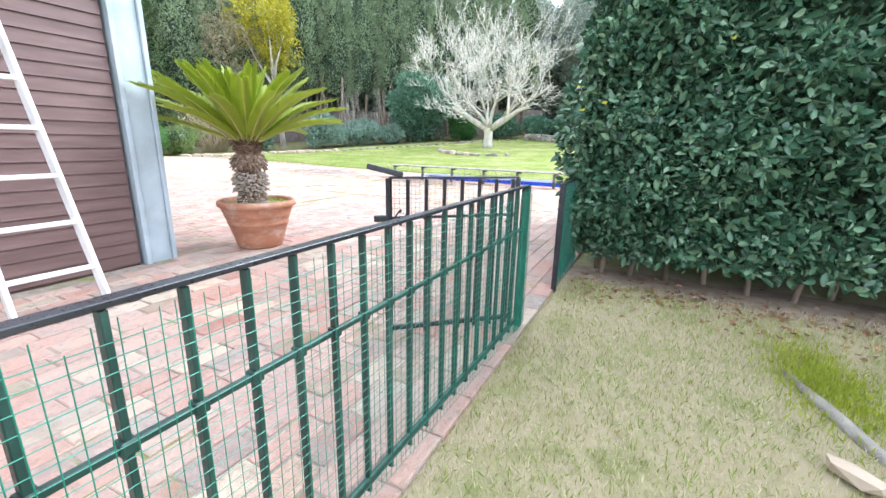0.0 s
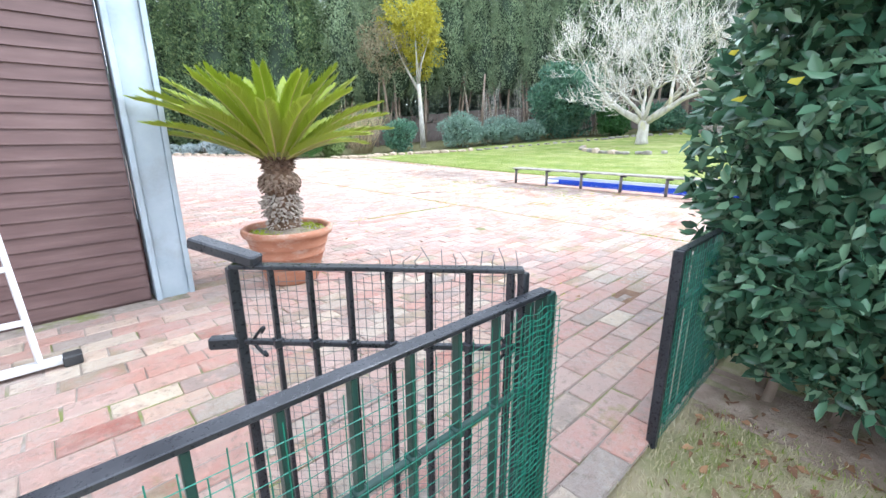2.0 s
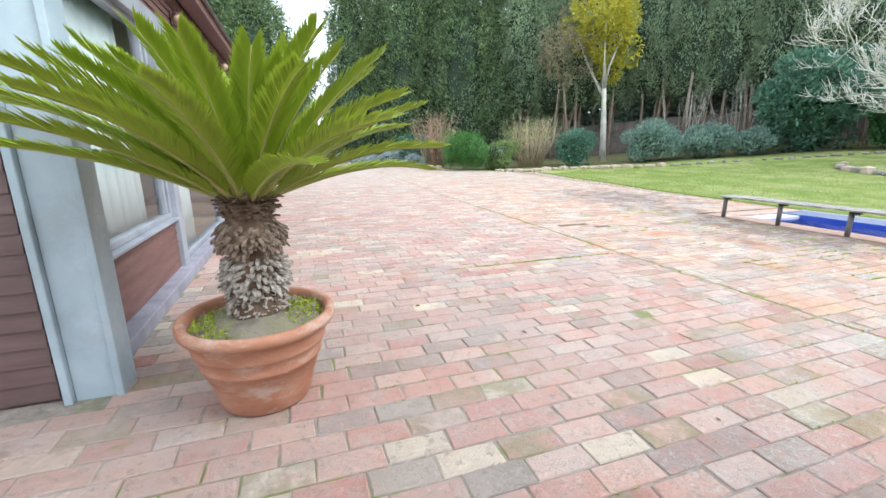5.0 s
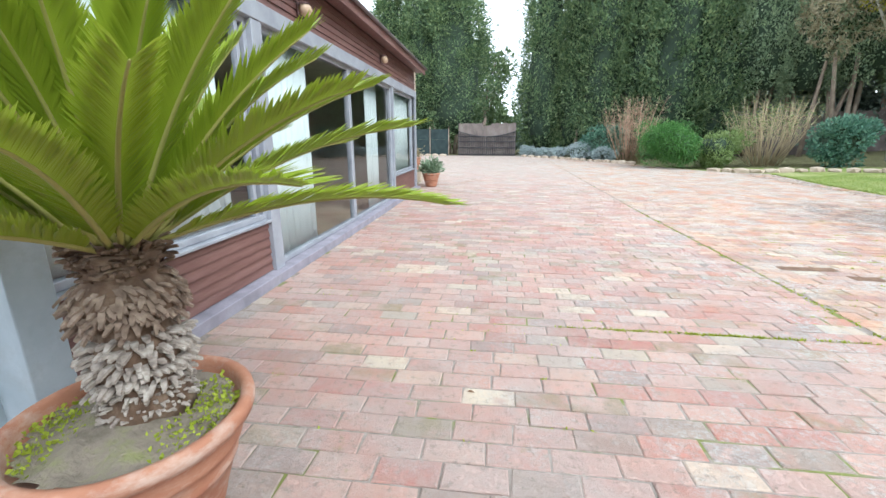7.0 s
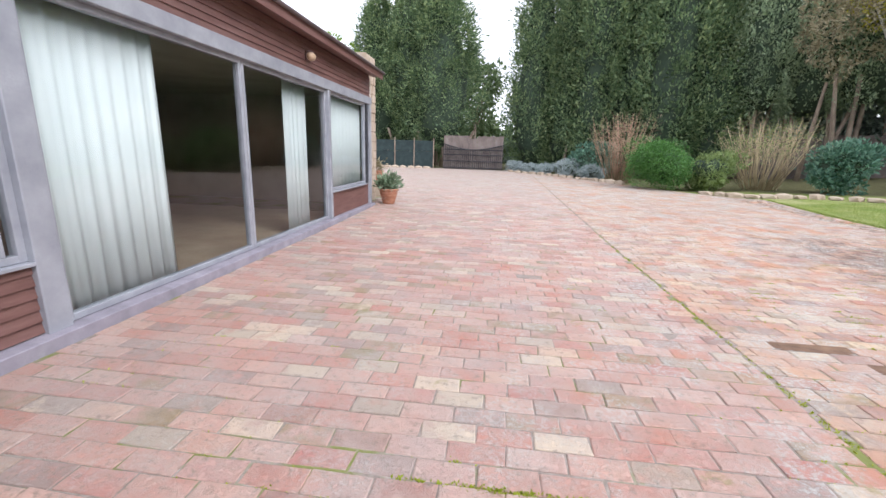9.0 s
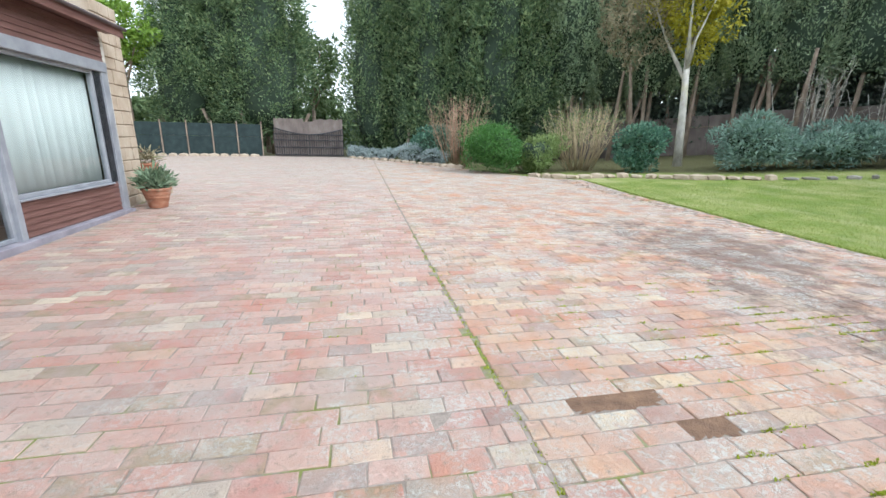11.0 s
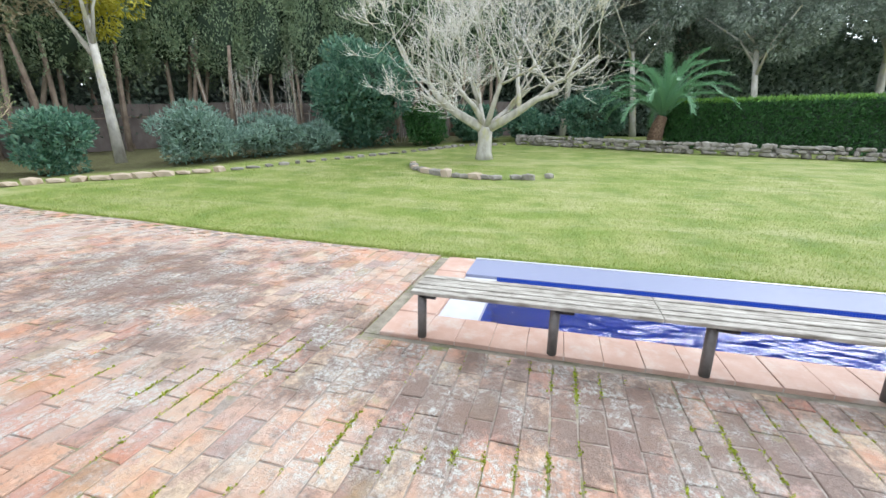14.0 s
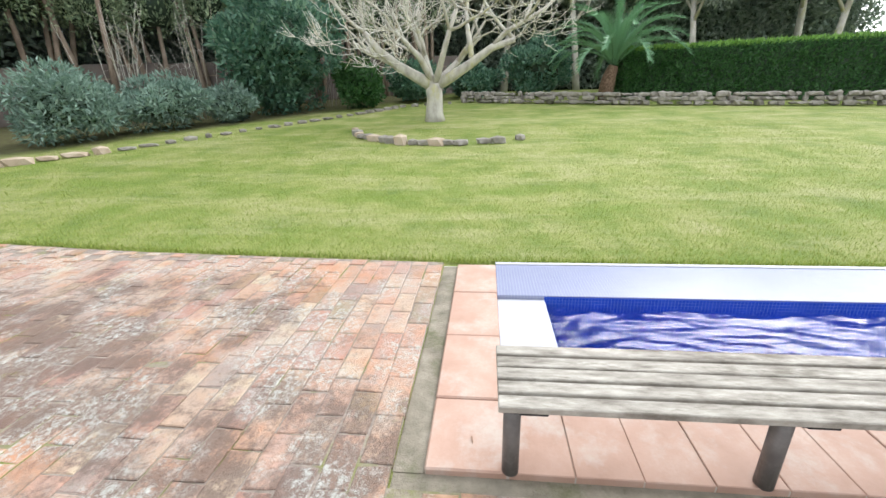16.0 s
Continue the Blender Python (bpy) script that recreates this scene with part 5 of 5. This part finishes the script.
# dark thicket closing the view behind the stems
k = 100000
t = rng.random(k) ** 0.8
bx = np.interp(t, [0, 0.22, 0.5, 0.72, 1.0], [6.5, 17.5, 31.0, 39.0, 42.0])
by = np.interp(t, [0, 0.22, 0.5, 0.72, 1.0], [37.0, 32.5, 24.0, 12.0, -16.0])
P = np.stack([bx + rng.normal(0, 0.5, k), by + rng.normal(0, 0.5, k), rng.random(k) * np.where(t > 0.5, 8.0, 4.6) + 0.2], 1)
P[:, 2] += np.array([level(a, b) for a, b in zip(bx, by)])
woods = tagged(leaves("woods", P, rng.normal(size=(k, 3)), 0.36, 0.45, L_WOODS), "dense dark woodland understorey behind the trees", "woods", kind="stuff")
# added dark screen behind the thicket leaves, coloured as the shade in its depth
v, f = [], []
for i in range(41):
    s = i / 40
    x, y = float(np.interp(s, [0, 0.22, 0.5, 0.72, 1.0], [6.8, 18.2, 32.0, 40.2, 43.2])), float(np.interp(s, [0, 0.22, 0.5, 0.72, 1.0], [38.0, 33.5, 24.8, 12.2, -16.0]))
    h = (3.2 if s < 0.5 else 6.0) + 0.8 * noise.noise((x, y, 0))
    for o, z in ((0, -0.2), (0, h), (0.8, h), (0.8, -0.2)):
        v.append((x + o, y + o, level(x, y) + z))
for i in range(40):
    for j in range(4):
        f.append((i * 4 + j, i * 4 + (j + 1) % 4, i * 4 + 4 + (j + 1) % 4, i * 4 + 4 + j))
tagged(mesh_from("shade_screen", v, f, CORE), "dark screen painted as shade in the thicket behind the cypresses", "hedge", kind="structure")

# light woods past the far gate
k = 12000
x = rng.uniform(-17, 9, k)
h = np.array([3.4 + 2.6 * noise.noise((a * 0.35, 2.0, 0)) + 1.2 * noise.noise((a * 1.3, 7.0, 0)) for a in x])
P = np.stack([x, 45 + rng.normal(0, 0.9, k), 0.3 + h * rng.random(k) ** 0.75], 1)
tagged(leaves("woods", P, rng.normal(size=(k, 3)), 0.55, 0.5, L_PINE), "light green woodland beyond the driveway gate", "woods", kind="stuff")

# reed fence behind the bare stems
reed = tagged(thing("reed_fence", "weathered brown reed fence behind the tree stems", "fence"), kind="structure")
RUN = [(16.6, 30.9), (24.2, 27.0), (28.3, 23.7), (32.0, 19.4), (35.0, 14.2), (36.4, 9.6)]
for (xa, ya), (xb, yb) in zip(RUN, RUN[1:]):
    parts_n = max(1, round(math.hypot(xb - xa, yb - ya) / 1.5))
    for k in range(parts_n):
        p, q = (Vector((xa + (xb - xa) * f, ya + (yb - ya) * f, 0)) for f in (k / parts_n, (k + 0.985) / parts_n))
        p.z, q.z = level(p.x, p.y) - 0.05, level(q.x, q.y) - 0.05
        top = 2.0 + 0.12 * rng.random()
        bm = bmesh.new()
        bar(bm, p + Vector((0, 0, top / 2)), q + Vector((0, 0, top / 2)), 0.04, top)
        part("reed_panel", bm, REED, reed)
        bm = bmesh.new()
        bar(bm, p + Vector((0, -0.05, top * 0.72)), q + Vector((0, -0.05, top * 0.72)), 0.03, 0.05)
        part("batten", bm, BARK, reed)

# ---- shrubs in the beds ----
shrub("round_bush", "clipped round bush of bright green leaves", (12.35, 23.5), (1.25, 1.2, 0.92), L_BALL, 11000, 0.085, 0.5, 26)
shrub("loose_shrub", "loose yellow-green shrub beside the round bush", (14.25, 23.3), (1.0, 0.95, 0.72), L_OLIVE, 3200, 0.12, 0.3, 14)
twig_bush("dry_shrub", "dry reddish shrub with bare stems", (11.6, 26.4), 3.5, 1.6, 80, DRY)
twig_bush("dry_shrub", "straw-coloured shrub with bare upright stems", (16.3, 23.4), 2.9, 1.8, 80, STRAW_TWIG, L_OLIVE)
shrub("shrub", "dark green rounded shrub behind the stone edging", (17.9, 21.6), (0.95, 0.9, 0.85), L_DARK, 3400, 0.13, 0.45)
shrub("shrub", "grey-green shrub with narrow oleander-like leaves", (21.3, 19.6), (1.4, 1.2, 0.86), L_GREY, 4200, 0.15, 0.3)
shrub("shrub", "grey-green shrub with narrow oleander-like leaves", (23.4, 18.4), (1.2, 1.1, 0.70), L_GREY, 3400, 0.15, 0.3)
shrub("shrub", "small grey-green leafy shrub", (24.9, 17.0), (0.75, 0.75, 0.52), L_GREY, 2400, 0.14, 0.3)
shrub("laurel_bush", "large dark glossy evergreen bush", (27.8, 16.2), (2.3, 2.1, 2.0), L_DARK, 9000, 0.2, 0.45, 26)
shrub("shrub", "mid green leafy garden shrub", (28.7, 13.4), (0.95, 0.95, 0.85), L_HEDGE, 3000, 0.14, 0.45)
shrub("shrub", "low dark evergreen shrub", (30.8, 11.4), (1.2, 1.1, 0.75), L_DARK, 3200, 0.16, 0.45)
shrub("shrub", "low dark evergreen shrub", (32.0, 8.8), (1.2, 1.1, 0.7), L_DARK, 3200, 0.16, 0.45)
shrub("dark_bush", "dark bluish evergreen bush under the trees", (32.3, 5.6), (1.5, 1.4, 1.1), L_DARK, 4200, 0.17, 0.45)
shrub("dark_bush", "dark bluish shrub in front of the cypresses", (10.9, 29.6), (1.2, 0.9, 0.85), L_DARK, 3200, 0.15, 0.45)
for x, y, r in ((9.6, 29.2, 0.75), (10.6, 27.9, 0.6), (7.6, 31.0, 0.45), (8.4, 30.2, 0.5), (6.7, 31.9, 0.5)):
    shrub("silver_shrub", "low silvery grey cushion shrub", (x, y), (r, r * 0.9, r * 0.55), L_SILVER, 1200, 0.11, 0.25, 10, "silver shrubs along the bed")
for x, y, h in ((26.0, 18.6, 4.2), (24.2, 20.2, 4.0), (29.8, 15.2, 3.6)):
    twig_bush("multi_stem_shrub", "bare grey shrub with many tall stems", (x, y), h, 1.7, 14, PALE_BARK)

# small feather palm by the hedge end
palm = thing("feather_palm", "small feather palm with drooping grey-green fronds", "palm", (29.5, 3.1, level(29.5, 3.1) - 0.05))
tubes("trunk", [([(0, 0, 0), (0, -0.04, 0.5), (0.02, -0.12, 0.95), (0.02, -0.25, 1.35)], [0.26, 0.31, 0.27, 0.2])], CYCAD_BARK, palm, 12)
for k in range(34):
    verts, faces, stems = [], [], []
    fz = k / 33
    frond_arrays((0.02, -0.25, 1.3), k * 2.39996, radians(36 + 48 * fz), 3.2, 2.1 - 0.7 * fz, 0.5, 44, 0.016, verts, faces, stems)
    fr = mesh_from("frond", verts, faces, L_PALM, palm)
    tubes("stem", stems, L_PALM, fr, 4)
bucket = lathe("bucket", [(0.12, 0), (0.17, 0.34), (0.18, 0.35), (0.16, 0.35), (0.11, 0.05)], BLUEP, None, 18)
bucket.location = (29.7, 2.9, level(29.7, 2.9) - 0.03)
tagged(bucket, "blue plastic bucket by the hedge", "bucket")

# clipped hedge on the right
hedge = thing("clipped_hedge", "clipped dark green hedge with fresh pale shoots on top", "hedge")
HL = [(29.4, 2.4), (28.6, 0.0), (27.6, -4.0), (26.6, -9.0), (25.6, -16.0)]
# dark slab under the leaf layer, painted as shade inside the hedge
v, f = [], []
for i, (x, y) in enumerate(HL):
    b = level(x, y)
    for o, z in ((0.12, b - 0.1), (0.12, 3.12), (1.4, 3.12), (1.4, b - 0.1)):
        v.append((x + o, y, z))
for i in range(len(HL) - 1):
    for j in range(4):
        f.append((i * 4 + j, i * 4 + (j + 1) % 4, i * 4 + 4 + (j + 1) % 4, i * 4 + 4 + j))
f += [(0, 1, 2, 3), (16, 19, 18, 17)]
mesh_from("shade_core", v, f, CORE, hedge)
k = 26000
y = 2.4 - 18.4 * rng.random(k) ** 1.3
x = np.interp(-y, [-c[1] for c in HL], [c[0] for c in HL])
z = 1.1 + 2.05 * rng.random(k)
P = np.stack([x + 0.05 * rng.normal(size=k) + 0.04, y, z], 1)
end = rng.random(k) < 0.06
P[end] = np.stack([29.4 + 1.4 * rng.random(end.sum()), 2.42 + 0.04 * rng.normal(size=end.sum()), z[end]], 1)
leaves("foliage", P, np.array((-0.6, 0, 0.5)) + rng.normal(size=(k, 3)) * 0.6, 0.13, 0.4, L_HEDGE, hedge)
k = 9000
y = 2.4 - 18.4 * rng.random(k) ** 1.3
x = np.interp(-y, [-c[1] for c in HL], [c[0] for c in HL]) + 1.4 * rng.random(k)
leaves("shoot_fringe", np.stack([x, y, 3.08 + 0.06 * rng.random(k)], 1), np.array((0, 0, 1.0)) + rng.normal(size=(k, 3)) * 0.35, 0.24, 0.25, L_HEDGETOP, hedge, label="pale upright young shoots")


# ---- stones: low wall, bed edging, ring round the tree ----
def rock_mesh(name, seed, mat):
    bm = bmesh.new()
    bmesh.ops.create_icosphere(bm, subdivisions=1, radius=0.5)
    for vv in bm.verts:
        c = vv.co.copy()
        q = Vector([math.copysign(abs(a * 2) ** 0.6, a) / 2 for a in c])
        vv.co = q * (1 + 0.25 * noise.noise(c * 3 + Vector((seed * 7.1, seed, 0))))
    me = bpy.data.meshes.new(name)
    bm.to_mesh(me)
    bm.free()
    me.materials.append(mat)
    return me


ROCKS = [rock_mesh("stone", s, STONE) for s in range(6)]
TANROCKS = [rock_mesh("stone", s + 10, SANDSTONE) for s in range(4)]


def rock(parent, meshes, at, size, turn):
    ob = new("stone", meshes[int(rng.integers(len(meshes)))])
    ob.parent = parent
    ob.matrix_basis = pose(*at, 0, 0, turn) @ Matrix.Diagonal((*size, 1))
    return ob


def along(pts, step):
    out = []
    for (xa, ya), (xb, yb) in zip(pts, pts[1:]):
        ln = math.hypot(xb - xa, yb - ya)
        for k in range(max(1, int(ln / step))):
            s = k / max(1, int(ln / step))
            out.append((xa + (xb - xa) * s, ya + (yb - ya) * s, math.degrees(math.atan2(yb - ya, xb - xa))))
    return out


wall = tagged(thing("garden_wall", "low dry-stone wall of rough lichened stones", "wall"), kind="structure")
for c in range(3):
    for i, (x, y, a) in enumerate(along([(29.9, 9.0), (28.9, 6.4), (27.2, 2.0), (25.7, -4.0), (24.6, -9.5)], 0.30 - 0.02 * c)):
        rock(wall, ROCKS, (x + 0.06 * rng.normal() + 0.03 * c, y + 0.06 * rng.normal(), level(x, y) + 0.06 + 0.145 * c), (rng.uniform(0.16, 0.58), 0.34, rng.uniform(0.09, 0.24)), a + 12 * rng.normal())
edge = thing("bed_edging", "row of rough stones edging the planted bed", "stone edging")
for x, y, a in along([(13.6, 21.9), (14.7, 20.9), (16.4, 20.3), (18.0, 18.5), (20.0, 17.0)], 0.42):
    rock(edge, TANROCKS, (x, y, level(x, y) + 0.03), (rng.uniform(0.3, 0.75), rng.uniform(0.25, 0.45), rng.uniform(0.12, 0.30)), a + 14 * rng.normal())
for x, y, a in along([(20.0, 17.0), (22.6, 15.4), (26.4, 12.8), (28.6, 11.6), (29.8, 9.2)], 0.48):
    rock(edge, ROCKS, (x, y, level(x, y) + 0.01), (rng.uniform(0.18, 0.5), rng.uniform(0.16, 0.32), rng.uniform(0.07, 0.2)), a + 25 * rng.normal())
for x, y, a in along([(6.5, 31.4), (8.6, 29.4), (10.5, 26.6), (11.6, 24.6)], 0.5):
    rock(edge, TANROCKS, (x, y, level(x, y) + 0.03), (rng.uniform(0.36, 0.6), 0.34, rng.uniform(0.18, 0.32)), a + 14 * rng.normal())
ring = thing("stone_ring", "half ring of stones round the bare tree", "stone edging")
for k in range(20):
    a = radians(108 + 5.6 * k)
    x, y = 23.2 + 3.2 * math.cos(a), 9.0 + 2.95 * math.sin(a)
    if k in (15, 18):
        continue
    rock(ring, TANROCKS if k % 3 == 0 else ROCKS, (x + 0.04 * rng.normal(), y + 0.04 * rng.normal(), level(x, y) + 0.03), (rng.uniform(0.24, 0.52), rng.uniform(0.2, 0.34), rng.uniform(0.10, 0.26) + (0.14 if k in (9, 12) else 0)), math.degrees(a) + 90 + 18 * rng.normal())

# ---- far gate and boundary ----
GX0, GX1, GY = 2.1, 5.95, 32.5
GZ = level(4, GY) - 0.03
far_gate = thing("driveway_gate", "dark iron double driveway gate backed by reed screen", "gate", (0, 0, GZ))
for s, (xa, xb) in enumerate(((GX0, 4.0), (4.05, GX1))):
    leaf = new("gate_leaf")
    leaf.parent = far_gate
    runs = []
    for z in (0.12, 0.55, 0.95, 1.28):
        bm = bmesh.new()
        bar(bm, (xa, GY, z), (xb, GY, z), 0.04, 0.05)
        part("rail", bm, IRON, leaf)
    for k in range(16):
        x = xa + (xb - xa) * k / 15
        u = k / 15 if s == 0 else 1 - k / 15
        bm = bmesh.new()
        bar(bm, (x, GY, 0.06), (x, GY, 1.62 - 0.34 * math.sin(u * math.pi / 2)), 0.03, 0.03)
        part("bar", bm, IRON, leaf)
    pts = [(xa + (xb - xa) * k / 10, GY, 1.62 - 0.34 * math.sin((k / 10 if s == 0 else 1 - k / 10) * math.pi / 2)) for k in range(11)]
    tubes("top_rail", [(pts, [0.028] * 11)], IRON, leaf, 6)
for k in range(14):
    xa = GX0 + (GX1 - GX0) * k / 14
    box("screen_panel", xa, xa + 0.27, GY + 0.08, GY + 0.11, 0.03, 2.15 + 0.05 * math.sin(k * 3.1) - (0.15 if 5 < k < 8 else 0), REED, far_gate, 0.003)
side = thing("boundary_fence", "dark mesh boundary fence with green netting", "fence")
for k in range(11):
    x = 1.4 - k * 1.3
    zb = level(x, 32.6)
    box("fence_panel", x - 1.28, x, 32.6, 32.63, zb, zb + 1.05, NET, side, 0.003)
    box("upper_panel", x - 1.28, x, 32.605, 32.63, zb + 1.06, zb + 1.75, NET, side, 0.003)
    box("post", x - 0.01, x + 0.05, 32.55, 32.61, zb - 0.05, zb + 1.9, BARK, side, 0.003)
for x, y, a in along([(-4.0, 31.6), (1.6, 31.9)], 0.5):
    rock(edge, TANROCKS, (x, y, level(x, y) + 0.02), (rng.uniform(0.4, 0.6), 0.35, 0.3), a)

# bare earth under the hedge and where bricks are missing
for nm, cx0, cy0, rx, ry, lb in (("bare_soil", 4.28, -1.3, 0.34, 2.6, "bare brown earth along the hedge"), ("soil_patch", 8.25, 8.30, 0.33, 0.10, "brown earth where bricks are missing"),
                                 ("soil_patch", 8.70, 8.02, 0.27, 0.13, "brown earth where a brick is missing"), ("soil_patch", 5.15, 2.03, 0.32, 0.11, "brown earth where a brick is missing")):
    v, f = [(cx0, cy0, -0.004)], []
    for k in range(90):
        q = 2 * math.pi * k / 90
        w = 1 + 0.16 * noise.noise((math.cos(q) * 2, math.sin(q) * 2, cx0)) + 0.30 * noise.noise((math.cos(q) * 6, math.sin(q) * 6, cy0)) + 0.16 * noise.noise((math.cos(q) * 15, math.sin(q) * 15, cy0))
        ex, ey = (math.copysign(abs(s) ** 0.7, s) for s in (math.cos(q), math.sin(q)))
        v.append((cx0 + rx * w * ex, cy0 + ry * w * ey, -0.004 if nm == "soil_patch" else -0.022))
    f = [(0, k + 1, (k + 1) % 90 + 1) for k in range(90)]
    tagged(mesh_from(nm, v, f, DRY_EARTH if nm == "bare_soil" else EARTH), lb, "soil", kind="structure")

# small bits on the patio
debris = [(5.6, 3.4), (5.2, 4.6), (6.3, 5.2), (4.6, 5.4), (7.9, 6.9), (9.2, 7.4), (11.7, 8.15), (4.9, 2.3)]
P = np.array([(x, y, 0.006) for x, y in debris])
tagged(leaves("fallen_leaves", P, rng.normal(size=P.shape) * (1, 1, 0.1), 0.05, 0.6, L_LITTER), "a few dry leaves on the bricks", "fallen leaves", kind="stuff")
stone = new("flat_stone", TANROCKS[0])
stone.matrix_basis = pose(2.13, -0.24, 0.0, 8, 5, 40) @ Matrix.Diagonal((0.2, 0.11, 0.06, 1))
tagged(stone, "pale flat stone lying in the grass", "stone")
log = tubes("grey_edging_log", [([(2.98, -0.20, -0.03), (2.62, -0.30, -0.02), (2.25, -0.42, -0.03)], [0.022, 0.034, 0.03])], STONE, None, 8)
tagged(log, "short weathered grey log half sunk in grass", "log")

# ---- paving bricks, laid in running bond ----
BL, BW = 0.304, 0.152
JOINT_X = 7.6


def brick_arrays(w, d, tilt, verts, faces, x, y, z):
    q = len(verts)
    j = rng.uniform(-0.006, 0.006, 8)
    cor = [(-w, -d), (w, -d), (w, d), (-w, d)]
    for zz, ins, lift in ((-0.05, 0.0, 0), (-0.004, 0.0, 1), (0.0, 0.006, 1)):
        for i, (a, b) in enumerate(cor):
            sx, sy = (1 if a > 0 else -1), (1 if b > 0 else -1)
            verts.append((x + a - sx * ins + j[i], y + b - sy * ins + j[i + 4], z + zz + lift * (tilt[0] * a + tilt[1] * b)))
    for r in (0, 4):
        for i in range(4):
            faces.append((q + r + i, q + r + (i + 1) % 4, q + r + 4 + (i + 1) % 4, q + r + 4 + i))
    faces.append((q + 8, q + 9, q + 10, q + 11))


SHARED = []
for s in range(10):
    v, f = [], []
    brick_arrays(BL / 2 - 0.0045, BW / 2 - 0.0045, rng.normal(0, 0.007, 2), v, f, 0, 0, 0)
    me = bpy.data.meshes.new("brick")
    me.from_pydata(v, [], f)
    me.materials.append(BRICK_ONE)
    SHARED.append(me)
v, f, row, singles = [], [], 0, 0
y = 1.2 + BW / 2
while y < 32.4:
    x1 = POOL_X0 - 0.005 if y < 8.46 + BW / 2 else patio_edge(y)
    shift = (row % 2) * BL / 2 + 0.035 * rng.normal()
    row += 1
    for bay in (0, 1):
        lo, hi = (-1.5 if y < 4.6 else FX + 0.13, JOINT_X - 0.012) if bay == 0 else (JOINT_X + 0.012, x1)
        if y > 15.5 and bay == 0:
            lo = -3.0 if y > 17 else 2.25
        x = lo - shift
        while x < hi:
            a, b = max(x, lo), min(x + BL, hi)
            x += BL
            if b - a < 0.06 or (5.02 < (a + b) / 2 < 5.28 and 1.95 < y < 2.1) or (8.0 < (a + b) / 2 < 8.5 and 8.2 < y < 8.4) or (8.48 < (a + b) / 2 < 8.80 and 7.95 < y < 8.1):
                continue
            cx, z = (a + b) / 2, level((a + b) / 2, y) + 0.0012 * rng.normal()
            if b - a > BL - 0.001 and 3.85 < cx < 6.9 and 3.55 < y < 6.25 and singles < 290:
                ob = new("brick", SHARED[int(rng.integers(10))])
                ob.parent = pavement
                ob.location = (cx, y, z)
                singles += 1
            else:
                brick_arrays((b - a) / 2 - 0.0045, BW / 2 - 0.0045, rng.normal(0, 0.007, 2), v, f, cx, y, z)
    y += BW
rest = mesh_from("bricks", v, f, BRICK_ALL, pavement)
rest["kind"] = "stuff"

# moss tufts growing in the joints
k = 5000
jy = 1.2 + BW * rng.integers(0, 80, k)
jx = rng.uniform(3, 11.3, k)
den = np.array([noise.noise((a * 0.9, b * 0.9, 5)) + 0.9 * noise.noise((a * 3, b * 3, 9)) for a, b in zip(jx, jy)])
ok = (den > 0.38) | (np.abs(jy - 6.37) < 0.08) & (jx > 4.6) & (jx < 7.5) & (den > -0.1) | (jx > 9.3) & (jy < 8.6) & (den > 0.12)
P = np.stack([jx, jy + 0.004 * rng.normal(size=k), np.full(k, -0.012)], 1)[ok]
jj = rng.uniform(1.3, 22, 900)
P = np.concatenate([P, np.stack([JOINT_X + 0.006 * rng.normal(size=900), jj, np.full(900, -0.012)], 1)])
line = np.concatenate([rng.uniform(5.2, 7.5, 120), rng.normal(5.75, 0.1, 40), rng.normal(6.5, 0.22, 130)])
P = np.concatenate([P, np.stack([line, 6.37 + 0.006 * rng.normal(size=290), np.full(290, -0.008)], 1)])
P = np.repeat(P, 4, 0) + rng.normal(0, 0.006, (len(P) * 4, 3)) * (2.5, 1, 0)
tagged(leaves("joint_moss", P, rng.normal(size=P.shape) * 0.6 + (0, 0, 0.8), 0.020, 0.6, L_MOSS), "moss and tiny weeds in the brick joints", "moss", kind="stuff")

# bright moss cushions near the pool
k = 2600
jy = 1.2 + BW * rng.integers(20, 60, k)
jx = rng.uniform(8.6, 11.4, k)
den = np.array([noise.noise((a * 1.4, b * 1.4, 21)) + 0.7 * noise.noise((a * 4, b * 4, 2)) for a, b in zip(jx, jy)])
ok = den > 0.22
P = np.stack([jx, jy, np.full(k, -0.008)], 1)[ok]
P = np.repeat(P, 9, 0) + rng.normal(0, 0.009, (len(P) * 9, 3)) * (2.6, 1, 0)
tagged(leaves("bright_moss", P, rng.normal(size=P.shape) * 0.7 + (0, 0, 0.6), 0.02, 0.7, L_MOSS), "bright yellow-green moss between the bricks", "moss", kind="stuff")
